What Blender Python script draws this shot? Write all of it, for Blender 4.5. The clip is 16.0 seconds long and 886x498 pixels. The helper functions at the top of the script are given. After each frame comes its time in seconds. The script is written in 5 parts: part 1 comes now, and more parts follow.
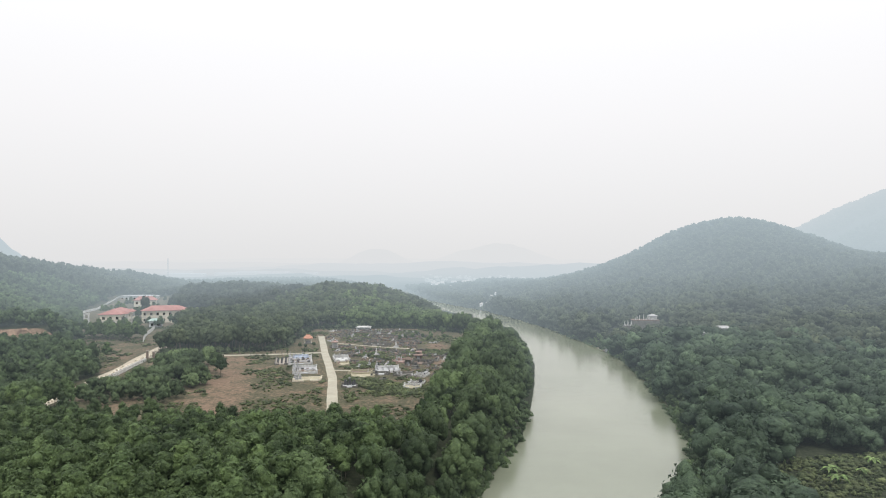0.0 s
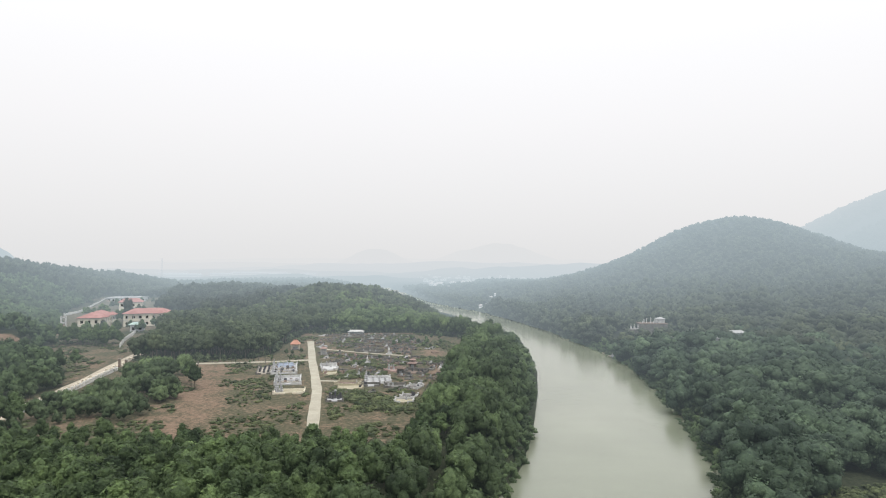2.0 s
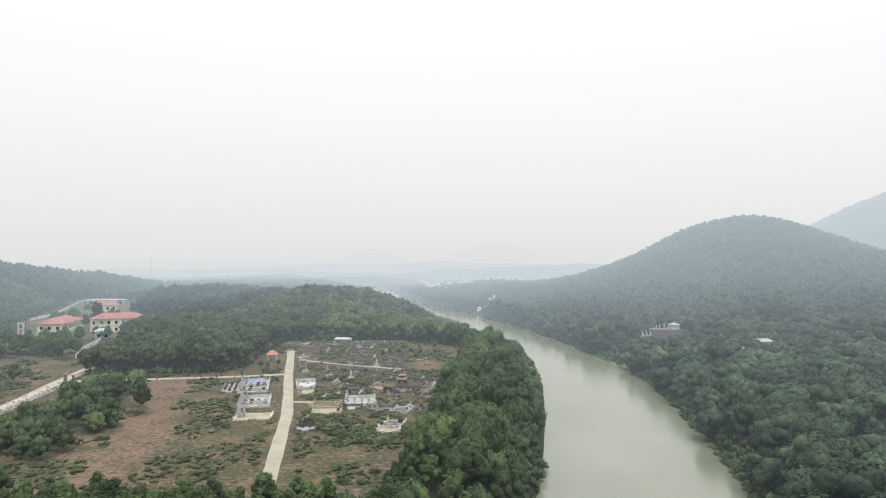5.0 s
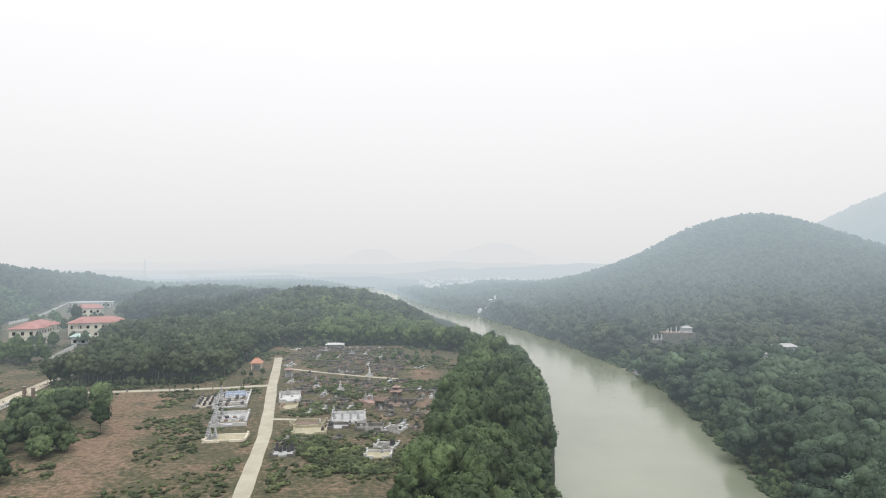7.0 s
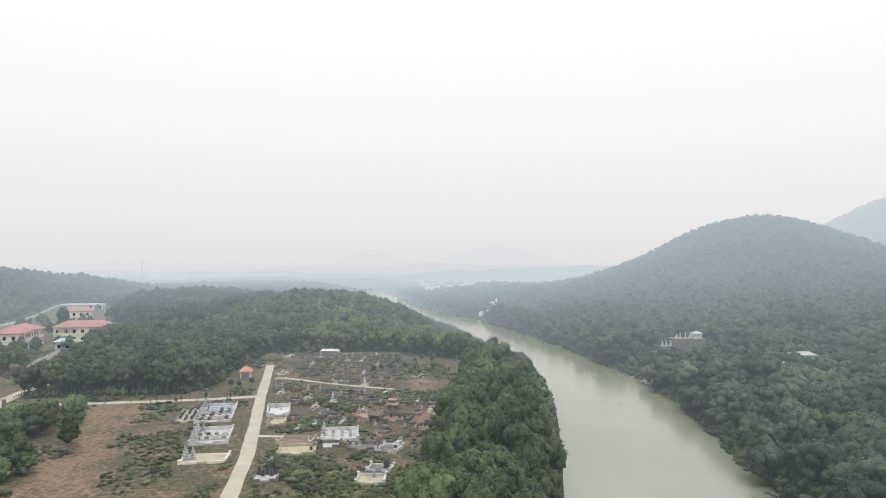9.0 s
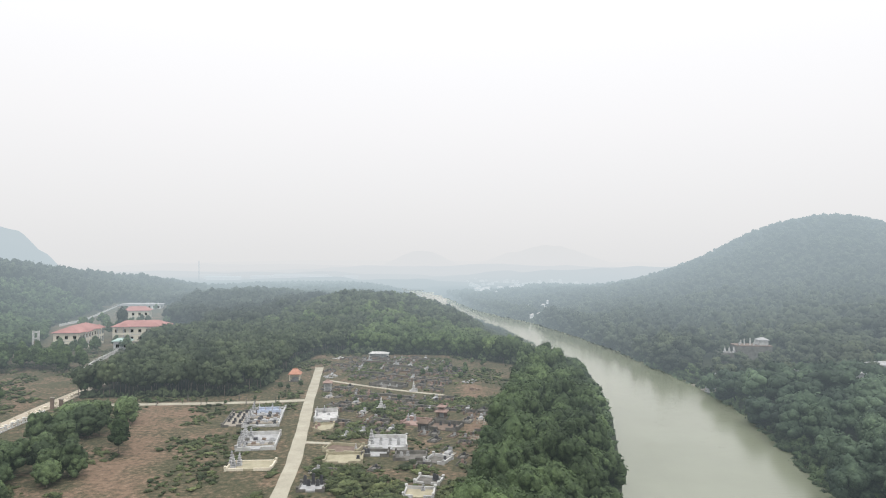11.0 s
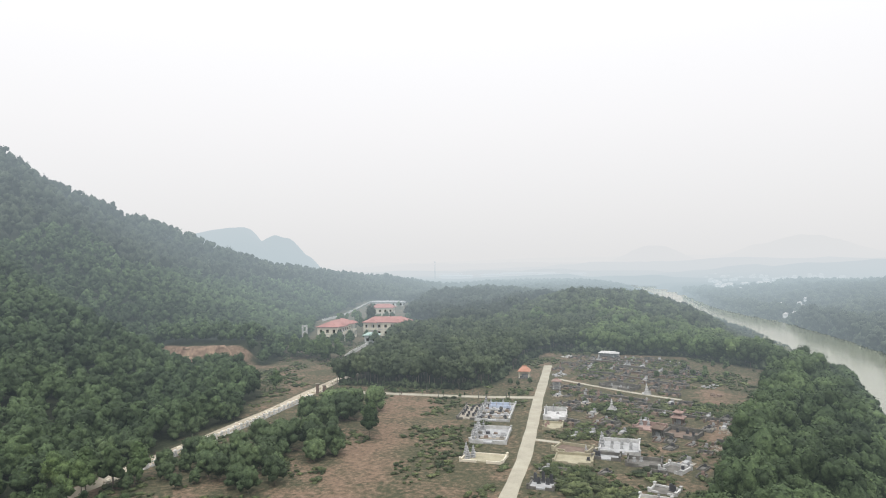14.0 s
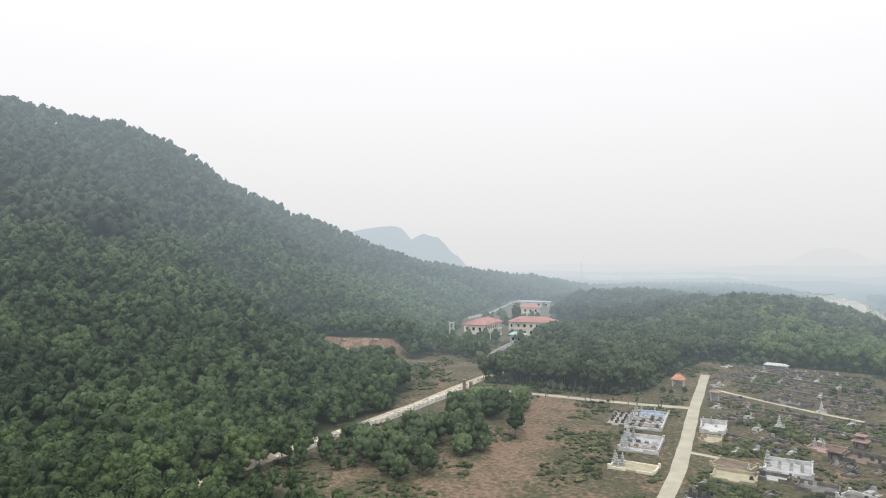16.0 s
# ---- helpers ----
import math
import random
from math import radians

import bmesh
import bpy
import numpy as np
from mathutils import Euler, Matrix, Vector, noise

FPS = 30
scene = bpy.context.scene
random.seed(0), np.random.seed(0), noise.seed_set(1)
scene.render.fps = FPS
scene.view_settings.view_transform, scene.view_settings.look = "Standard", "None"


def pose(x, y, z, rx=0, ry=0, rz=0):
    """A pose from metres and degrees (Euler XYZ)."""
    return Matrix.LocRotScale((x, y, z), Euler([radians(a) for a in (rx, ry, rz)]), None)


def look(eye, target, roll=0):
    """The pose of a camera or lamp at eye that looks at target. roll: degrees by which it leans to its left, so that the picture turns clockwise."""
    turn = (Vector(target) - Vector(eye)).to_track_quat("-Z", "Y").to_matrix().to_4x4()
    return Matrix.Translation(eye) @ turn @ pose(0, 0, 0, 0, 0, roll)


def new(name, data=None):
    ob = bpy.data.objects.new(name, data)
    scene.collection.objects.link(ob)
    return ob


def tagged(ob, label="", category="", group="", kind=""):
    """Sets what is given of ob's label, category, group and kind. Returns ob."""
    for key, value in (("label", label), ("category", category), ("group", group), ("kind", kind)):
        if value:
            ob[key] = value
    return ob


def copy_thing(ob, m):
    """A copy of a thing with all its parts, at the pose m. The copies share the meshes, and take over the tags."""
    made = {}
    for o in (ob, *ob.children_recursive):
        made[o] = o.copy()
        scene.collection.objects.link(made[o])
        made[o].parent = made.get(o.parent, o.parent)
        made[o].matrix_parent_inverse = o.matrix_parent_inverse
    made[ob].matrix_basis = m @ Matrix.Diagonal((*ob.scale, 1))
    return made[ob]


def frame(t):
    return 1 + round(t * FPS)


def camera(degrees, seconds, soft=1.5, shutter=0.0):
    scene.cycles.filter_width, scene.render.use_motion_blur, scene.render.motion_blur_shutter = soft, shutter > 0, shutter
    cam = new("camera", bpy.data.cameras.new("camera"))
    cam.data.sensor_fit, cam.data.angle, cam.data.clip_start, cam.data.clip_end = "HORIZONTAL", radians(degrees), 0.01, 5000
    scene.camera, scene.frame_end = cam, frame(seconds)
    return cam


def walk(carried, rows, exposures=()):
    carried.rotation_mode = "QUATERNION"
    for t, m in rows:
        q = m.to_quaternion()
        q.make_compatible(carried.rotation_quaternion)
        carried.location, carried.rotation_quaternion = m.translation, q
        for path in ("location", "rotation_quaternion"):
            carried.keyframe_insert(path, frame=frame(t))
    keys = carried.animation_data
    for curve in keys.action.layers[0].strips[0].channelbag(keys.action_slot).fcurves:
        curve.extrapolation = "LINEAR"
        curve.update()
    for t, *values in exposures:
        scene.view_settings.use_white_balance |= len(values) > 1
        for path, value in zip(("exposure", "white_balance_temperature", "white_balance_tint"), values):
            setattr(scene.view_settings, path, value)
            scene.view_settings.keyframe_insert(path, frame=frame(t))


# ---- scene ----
cam = camera(70.2, 16.0, soft=1.1)
PATH = [
    (0, (0.662, 0.325, 40.086), (0.656, 2.325, 40.114), 0.2),
    (0.5, (1.027, 4.79, 40.115), (1.021, 6.79, 40.144), 0.2),
    (1, (1.35, 9.34, 40.163), (1.344, 11.34, 40.193), 0.2),
    (1.5, (1.638, 13.95, 40.216), (1.632, 15.95, 40.245), 0.2),
    (2, (1.865, 18.674, 40.253), (1.861, 20.674, 40.281), 0.2),
    (2.5, (2.053, 23.482, 40.292), (2.051, 25.481, 40.32), 0.2),
    (3, (2.256, 28.362, 40.341), (2.255, 30.361, 40.37), 0.1),
    (3.5, (2.498, 33.279, 40.378), (2.497, 35.279, 40.407), 0.2),
    (4, (2.716, 38.189, 40.395), (2.717, 40.189, 40.423), 0.3),
    (6.5, (3.473, 62.382, 40.173), (3.477, 64.381, 40.204), 0.1),
    (7, (3.586, 66.922, 40.201), (3.589, 68.922, 40.23), 0.1),
    (7.5, (3.738, 70.996, 40.319), (3.741, 72.996, 40.349), 0.1),
    (8, (3.868, 74.164, 40.463), (3.872, 76.164, 40.494), 0.2),
    (10.5, (3.573, 83.673, 41.26), (3.543, 85.672, 41.295), 0.2),
    (11, (3.403, 84.692, 41.31), (3.247, 86.686, 41.344), 0.3),
    (11.5, (3.232, 85.123, 41.388), (2.957, 87.104, 41.421), 0.4),
    (12, (3.26, 85.305, 41.472), (2.838, 87.26, 41.505), 0.4),
    (12.5, (3.56, 85.455, 41.572), (3.013, 87.379, 41.602), -0.3),
    (13, (3.811, 85.421, 41.623), (3.167, 87.314, 41.652), -0.6),
    (13.5, (3.986, 85.295, 41.667), (3.242, 87.152, 41.696), -0.9),
    (14, (4.0, 85.129, 41.716), (3.159, 86.943, 41.746), -1.1),
    (14.5, (3.86, 84.95, 41.761), (2.912, 86.71, 41.791), -0.7),
    (15, (3.755, 84.756, 41.813), (2.706, 86.458, 41.846), -0.8),
    (15.5, (3.705, 84.505, 41.834), (2.556, 86.142, 41.87), -0.8),
    (16, (3.738, 84.209, 41.84), (2.507, 85.785, 41.873), -0.2),
]
walk(cam, [(t, look(eye, target, roll)) for t, eye, target, roll in PATH])

# ---------------------------------------------------------------- light
world = bpy.data.worlds.new("overcast_sky")
scene.world = world
world.use_nodes = True
wn = world.node_tree
wn.nodes.clear()


def node(tree, kind, **values):
    n = tree.nodes.new(kind)
    for key, value in values.items():
        n.inputs[key.replace("_", " ")].default_value = value
    return n


SUN_UP, SUN_ROUND = radians(52), radians(200)
sky = wn.nodes.new("ShaderNodeTexSky")
sky.sky_type = "NISHITA"
sky.sun_disc = False
sky.sun_elevation, sky.sun_rotation = SUN_UP, SUN_ROUND
sky.air_density, sky.dust_density, sky.ozone_density = 1.0, 6.0, 1.0
geo = wn.nodes.new("ShaderNodeTexCoord")
sep = wn.nodes.new("ShaderNodeSeparateXYZ")
ramp = wn.nodes.new("ShaderNodeValToRGB")
ramp.color_ramp.elements[0].position, ramp.color_ramp.elements[0].color = 0.0, (0.82, 0.82, 0.825, 1)
ramp.color_ramp.elements[1].position, ramp.color_ramp.elements[1].color = 1.0, (2.1, 2.13, 2.22, 1)
for place, grey in ((0.06, (0.875, 0.87, 0.875)), (0.2, (0.985, 0.975, 0.985)), (0.36, (1.08, 1.08, 1.10))):
    ramp.color_ramp.elements.new(place).color = (*grey, 1)
dim = wn.nodes.new("ShaderNodeVectorMath")
dim.operation = "SCALE"
dim.inputs["Scale"].default_value = 0.1
mix = wn.nodes.new("ShaderNodeMix")
mix.data_type = "RGBA"
mix.inputs["Factor"].default_value = 0.94
back = wn.nodes.new("ShaderNodeBackground")
wout = wn.nodes.new("ShaderNodeOutputWorld")
wn.links.new(geo.outputs["Generated"], sep.inputs[0])
wn.links.new(sep.outputs["Z"], ramp.inputs[0])
wn.links.new(sky.outputs[0], dim.inputs[0])
wn.links.new(dim.outputs[0], mix.inputs["A"])
wn.links.new(ramp.outputs[0], mix.inputs["B"])
wn.links.new(mix.outputs["Result"], back.inputs[0])
back.inputs[1].default_value = 1.0
wn.links.new(back.outputs[0], wout.inputs[0])

sun_data = bpy.data.lights.new("sun", "SUN")
sun_data.energy, sun_data.angle, sun_data.color = 1.5, radians(20), (1.0, 0.97, 0.92)
sun = new("sun", sun_data)
sun.matrix_world = look((0, 0, 300), (-0.34 * 100 , 0.55 * 100, 300 - 128))


# ---------------------------------------------------------------- materials
def material(name, rough=0.8, metal=0.0, spec=0.3):
    m = bpy.data.materials.new(name)
    m.use_nodes = True
    t = m.node_tree
    b = t.nodes["Principled BSDF"]
    b.inputs["Roughness"].default_value = rough
    b.inputs["Metallic"].default_value = metal
    b.inputs["Specular IOR Level"].default_value = spec
    return m, t, b


def noise_tex(t, scale, detail=4.0, rough=0.55):
    c = t.nodes.new("ShaderNodeNewGeometry")
    n = t.nodes.new("ShaderNodeTexNoise")
    n.inputs["Scale"].default_value, n.inputs["Detail"].default_value = scale, detail
    n.inputs["Roughness"].default_value = rough
    t.links.new(c.outputs["Position"], n.inputs["Vector"])
    return n


def ramp_of(t, fac, stops):
    r = t.nodes.new("ShaderNodeValToRGB")
    els = r.color_ramp.elements
    els[0].position, els[0].color = stops[0][0], (*stops[0][1], 1)
    els[1].position, els[1].color = stops[-1][0], (*stops[-1][1], 1)
    for p, c in stops[1:-1]:
        els.new(p).color = (*c, 1)
    t.links.new(fac, r.inputs[0])
    return r.outputs[0]


def mixed(t, fac, a, b, how="MIX"):
    m = t.nodes.new("ShaderNodeMix")
    m.data_type, m.blend_type = "RGBA", how
    for socket, v in (("Factor", fac), ("A", a), ("B", b)):
        if isinstance(v, (int, float)):
            m.inputs[socket].default_value = v
        elif isinstance(v, tuple):
            m.inputs[socket].default_value = (*v, 1)
        else:
            t.links.new(v, m.inputs[socket])
    return m.outputs["Result"]


def bump(t, b, height, strength, distance):
    n = t.nodes.new("ShaderNodeBump")
    n.inputs["Strength"].default_value, n.inputs["Distance"].default_value = strength, distance
    t.links.new(height, n.inputs["Height"])
    t.links.new(n.outputs[0], b.inputs["Normal"])


# Haze put into surface colour: start point near the camera path, reach, falloff, tones.
HAZE_GLOW_FROM, HAZE_GLOW_LENGTH, HAZE_GLOW_POWER = Vector((-30, 65, 40)), 795.0, 1.98
HAZE_GLOW_TONES = [(0.0, (0.54, 0.64, 0.72)), (0.27, (0.60, 0.71, 0.775)), (0.36, (0.605, 0.695, 0.745)), (0.50, (0.655, 0.702, 0.735)), (0.75, (0.725, 0.74, 0.755)), (1.0, (0.755, 0.762, 0.77))]


def painted_haze(t, shader):
    """Paints haze into the material: an emission that grows with distance from a fixed point near the camera's path."""
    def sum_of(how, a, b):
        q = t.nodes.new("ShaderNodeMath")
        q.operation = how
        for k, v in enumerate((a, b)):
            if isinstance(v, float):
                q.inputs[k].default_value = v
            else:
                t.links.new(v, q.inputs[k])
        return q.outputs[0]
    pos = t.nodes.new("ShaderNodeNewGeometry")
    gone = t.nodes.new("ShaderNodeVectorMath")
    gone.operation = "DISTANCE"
    gone.inputs[1].default_value = HAZE_GLOW_FROM
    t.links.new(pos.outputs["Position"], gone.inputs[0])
    depth = sum_of("POWER", sum_of("DIVIDE", gone.outputs["Value"], HAZE_GLOW_LENGTH), HAZE_GLOW_POWER)
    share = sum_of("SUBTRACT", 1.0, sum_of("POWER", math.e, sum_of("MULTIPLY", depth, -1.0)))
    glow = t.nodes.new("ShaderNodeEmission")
    t.links.new(ramp_of(t, sum_of("DIVIDE", gone.outputs["Value"], 3000.0), HAZE_GLOW_TONES), glow.inputs[0])
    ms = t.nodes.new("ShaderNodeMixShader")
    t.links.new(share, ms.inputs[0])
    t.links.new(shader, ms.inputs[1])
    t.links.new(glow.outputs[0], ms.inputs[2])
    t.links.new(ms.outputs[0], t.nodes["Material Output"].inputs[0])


def foliage(name, dark, light, patch=0.09, leaf_vary=0.34, clump=1.1, gap=0.5):
    """Leaves: tone by stand and by tree, shade between leaf clumps painted in by noise, fine leaf grain; some light let
    through.
    """
    m, t, b = material(name, 0.7, 0, 0.15)
    n, n2, n3 = noise_tex(t, patch, 3), noise_tex(t, clump, 3, 0.6), noise_tex(t, clump * 4.2, 2, 0.6)
    base = ramp_of(t, n.outputs["Fac"], [(0.32, dark), (0.68, light)])
    own, info, tone = t.nodes.new("ShaderNodeAttribute"), t.nodes.new("ShaderNodeObjectInfo"), t.nodes.new("ShaderNodeMath")
    own.attribute_name = "tone"
    tone.operation = "ADD"
    t.links.new(own.outputs["Fac"], tone.inputs[0])
    t.links.new(info.outputs["Random"], tone.inputs[1])
    wrap = t.nodes.new("ShaderNodeMath")
    wrap.operation = "FRACT"
    t.links.new(tone.outputs[0], wrap.inputs[0])
    tree_tone = ramp_of(t, wrap.outputs[0], [(0, (1 - leaf_vary, 1 - leaf_vary, 1 - leaf_vary)), (1, (1 + leaf_vary * 1.1, 1 + leaf_vary, 1 + leaf_vary * 0.7))])
    # noise patches painted darker, as shade between leaf clumps
    gap_shade = ramp_of(t, n2.outputs["Fac"], [(0.30, (1 - gap, 1 - gap * 0.96, 1 - gap * 0.9)), (0.50, (1, 1, 1)), (0.72, (1 + gap * 0.7, 1 + gap * 0.64, 1 + gap * 0.4))])
    grain = ramp_of(t, n3.outputs["Fac"], [(0.32, (0.68, 0.68, 0.70)), (0.68, (1.3, 1.3, 1.25))])
    col = mixed(t, 1.0, mixed(t, 1.0, mixed(t, 1.0, base, tree_tone, "MULTIPLY"), gap_shade, "MULTIPLY"), grain, "MULTIPLY")
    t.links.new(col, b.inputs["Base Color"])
    high = t.nodes.new("ShaderNodeMath")
    high.operation = "MULTIPLY_ADD"
    t.links.new(n3.outputs["Fac"], high.inputs[0])
    high.inputs[1].default_value = 0.35
    t.links.new(n2.outputs["Fac"], high.inputs[2])
    bump(t, b, high.outputs[0], 0.3 + gap, 0.6)
    tr = t.nodes.new("ShaderNodeBsdfTranslucent")
    t.links.new(col, tr.inputs[0])
    ms = t.nodes.new("ShaderNodeMixShader")
    ms.inputs[0].default_value = 0.15
    t.links.new(b.outputs[0], ms.inputs[1])
    t.links.new(tr.outputs[0], ms.inputs[2])
    # haze glow painted over the leaves by distance
    painted_haze(t, ms.outputs[0])
    return m


def rough_paint(name, a, b_col, scale=0.6, rough=0.8, relief=0.3, fine=6.0, spec=0.3):
    """Two-scale stained, grained surface."""
    m, t, b = material(name, rough, 0, spec)
    n1, n2 = noise_tex(t, scale, 5), noise_tex(t, fine, 6)
    c1 = ramp_of(t, n1.outputs["Fac"], [(0.3, a), (0.7, b_col)])
    c2 = ramp_of(t, n2.outputs["Fac"], [(0.3, (0.8, 0.8, 0.8)), (0.7, (1.1, 1.1, 1.1))])
    t.links.new(mixed(t, 0.8, c1, c2, "MULTIPLY"), b.inputs["Base Color"])
    bump(t, b, n2.outputs["Fac"], relief, 0.05)
    # the same painted haze, faint on near walls, stronger on far ones
    painted_haze(t, b.outputs[0])
    return m


def far_haze_paint(name, col=(0.05, 0.06, 0.055), vary=0.75):
    """Far hills and roofs, with haze painted over their own colour as a glow."""
    m, t, b = material(name, 1.0, 0, 0.0)
    n = noise_tex(t, 0.02, 6)
    t.links.new(ramp_of(t, n.outputs["Fac"], [(0.3, tuple(c * vary for c in col)), (0.7, col)]), b.inputs["Base Color"])
    painted_haze(t, b.outputs[0])
    return m


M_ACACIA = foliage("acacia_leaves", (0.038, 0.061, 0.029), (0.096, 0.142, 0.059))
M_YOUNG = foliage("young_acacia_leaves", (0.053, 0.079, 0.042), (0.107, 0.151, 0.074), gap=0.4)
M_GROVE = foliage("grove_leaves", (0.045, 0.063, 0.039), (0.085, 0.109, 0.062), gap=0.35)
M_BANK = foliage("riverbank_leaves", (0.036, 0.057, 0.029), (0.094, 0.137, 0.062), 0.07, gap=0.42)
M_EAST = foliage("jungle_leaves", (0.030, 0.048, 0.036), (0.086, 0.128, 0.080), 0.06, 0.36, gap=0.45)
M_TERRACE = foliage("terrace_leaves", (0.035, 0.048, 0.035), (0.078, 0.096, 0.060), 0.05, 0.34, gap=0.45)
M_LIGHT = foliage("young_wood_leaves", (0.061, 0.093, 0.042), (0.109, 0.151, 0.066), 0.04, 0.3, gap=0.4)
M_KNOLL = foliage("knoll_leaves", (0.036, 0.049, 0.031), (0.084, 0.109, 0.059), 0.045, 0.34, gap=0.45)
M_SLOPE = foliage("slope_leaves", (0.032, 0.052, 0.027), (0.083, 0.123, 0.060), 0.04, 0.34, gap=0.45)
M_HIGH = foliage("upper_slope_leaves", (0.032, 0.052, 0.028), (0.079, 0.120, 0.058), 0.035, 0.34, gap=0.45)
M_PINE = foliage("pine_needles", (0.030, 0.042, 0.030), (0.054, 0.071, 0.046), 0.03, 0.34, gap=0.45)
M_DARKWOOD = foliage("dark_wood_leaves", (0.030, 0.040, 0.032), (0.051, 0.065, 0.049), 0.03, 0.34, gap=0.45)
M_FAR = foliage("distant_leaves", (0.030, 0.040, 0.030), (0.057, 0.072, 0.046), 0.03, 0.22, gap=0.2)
M_SHRUB = foliage("shrub_leaves", (0.050, 0.070, 0.034), (0.116, 0.136, 0.066), 0.25, 0.4, gap=0.35)
M_BARK = rough_paint("bark", (0.10, 0.08, 0.06), (0.20, 0.17, 0.14), 1.0)
M_CONCRETE = rough_paint("path_concrete", (0.30, 0.278, 0.215), (0.40, 0.372, 0.295), 0.25, 0.9)
M_ROAD = rough_paint("dusty_road", (0.33, 0.285, 0.215), (0.45, 0.395, 0.31), 0.15, 0.95)


# ---------------------------------------------------------------- the lie of the land
RIVER_Y = [-400, 0, 60, 100, 130, 170, 200, 250, 300, 350, 400, 450, 500, 550, 600, 670, 760, 900, 1000, 1150, 1400]
RIVER_X = [-230, -48, -10, 10, 27, 43.5, 50, 58.4, 65, 66, 60, 54, 44, 33, 20, -8, -33, -62, -86, -130, -230]
RIVER_W = [25, 25, 25, 24, 24, 25.5, 25, 24.6, 24, 23, 22, 22, 21, 20, 19, 17, 13, 12, 13, 15, 15]
WATER = -10.0


def river(y):
    return np.interp(y, RIVER_Y, RIVER_X), np.interp(y, RIVER_Y, RIVER_W)


def lattice(x, y, cell, seed):
    """Smooth value noise, 0 to 1."""
    x, y = np.asarray(x, float) / cell, np.asarray(y, float) / cell
    i, j = np.floor(x), np.floor(y)
    u, v = x - i, y - j
    u, v = u * u * (3 - 2 * u), v * v * (3 - 2 * v)

    def h(a, b):
        s = np.sin(a * 127.1 + b * 311.7 + seed * 74.7) * 43758.5453
        return s - np.floor(s)
    return (h(i, j) * (1 - u) + h(i + 1, j) * u) * (1 - v) + (h(i, j + 1) * (1 - u) + h(i + 1, j + 1) * u) * v


def smooth(a, b, v):
    t = np.clip((v - a) / (b - a), 0, 1)
    return t * t * (3 - 2 * t)


def land(x, y):
    """Height of the ground."""
    x, y = np.asarray(x, float), np.asarray(y, float)
    c, w = river(y)
    east = x - (c + w)
    west = (c - w) - x
    wave = (lattice(x, y, 60, 1) - 0.5) * 2.0 + (lattice(x, y, 17, 2) - 0.5) * 0.5
    # west bank: flat ground, a wooded knoll, a mountain
    foot = np.interp(y, [0, 100, 190, 240, 270, 350, 440, 560, 700, 1000], [-105, -112, -124, -150, -205, -215, -262, -270, -255, -300])
    crest = np.interp(y, [0, 150, 250, 367, 450, 505, 693, 1000], [-520, -500, -480, -436, -398, -365, -345, -420])
    high = np.interp(y, [-200, 60, 150, 250, 300, 330, 367, 408, 455, 505, 600, 693, 900], [90, 138, 146, 143, 138, 123, 95, 76, 59, 39, 23, 15, 2])
    s = np.clip((foot - x) / (foot - crest), 0, 1.6)
    rise = np.where(s < 1, s ** 1.35 * (1.18 - 0.18 * s), 1 - 0.5 * (s - 1) ** 2)
    flank = high * rise * (1 + 0.10 * (lattice(x, y, 90, 5) - 0.5) * np.clip(s * 2, 0, 1))
    knoll = 12.5 * np.exp(-((x + 78) / 48) ** 2 - ((y - 490) / 70) ** 2) + 9 * np.exp(-((x + 205) / 60) ** 2 - ((y - 600) / 60) ** 2)
    back = (x + 212) * -0.39 + (y - 268) * 0.92
    along = (x + 212) * 0.92 + (y - 268) * 0.39
    bluff = 8.5 * smooth(0, 2.0, back) * smooth(-14, 4, along) * smooth(44, 35, along) * smooth(60, 20, back)
    zw = wave * smooth(370, 430, y) * 1.2 + np.maximum(flank, bluff * 0.9 + 0.35 * flank) + knoll
    # east bank: terrace, then hills
    hill = (74 * np.exp(-((x - 350) / 122) ** 2 - ((y - 775) / 170) ** 2)
            + 10 * np.exp(-((x - 245) / 90) ** 2 - ((y - 720) / 120) ** 2)
            + 180 * np.exp(-((x - 880) / 295) ** 2 - ((y - 1050) / 330) ** 2)
            + 22 * np.exp(-((x - 420) / 150) ** 2 - ((y - 480) / 160) ** 2))
    ze = -6 + 9 * smooth(10, 160, east) + hill + wave * 1.5
    z = np.where(east > west, ze, zw)
    d = np.maximum(east, west)
    reach = np.where(east > west, 11, np.interp(y, [330, 420, 900], [11, 55, 55]))
    bank = smooth(-7 + 0 * d, reach - 3, d)
    z = z * bank + (WATER - 3) * (1 - bank)
    # a far plain beyond
    plain = smooth(900, 1300, np.abs(y) + 0.0 * x)
    low = np.where(east > west, -4.0, -2.0)
    return np.where(d > 0, z * (1 - plain * (hill < 25) * (east > west)) + low * plain * (hill < 25) * (east > west), z)


CLEAR = [(-112, 160), (-62, 151), (-8, 151), (-1, 180), (5, 235), (13, 290), (13, 335), (-15, 358), (-72, 352), (-71, 300), (-69, 280), (-74, 269),
         (-118, 262), (-124, 300), (-146, 330), (-152, 375), (-140, 395), (-158, 440), (-205, 470), (-232, 570), (-290, 572), (-272, 487), (-258, 440), (-230, 400), (-208, 365),
         (-204, 340), (-172, 300), (-166, 287), (-176, 281), (-206, 274), (-206, 262), (-166, 266), (-134, 243), (-117.5, 214), (-113.5, 185)]


rng = random.Random(21)
TOWN = [(cx + rng.gauss(0, 1) * reach, cy + rng.gauss(0, 1) * reach * 1.6) for cx, cy, count, reach in
        ((-10, 937, 9, 9), (44, 709, 8, 10), (40, 1180, 18, 45), (110, 1370, 18, 60), (10, 1357, 12, 35), (30, 952, 8, 22), (-172, 795, 3, 10), (42, 628, 3, 6)) for _ in range(count)]


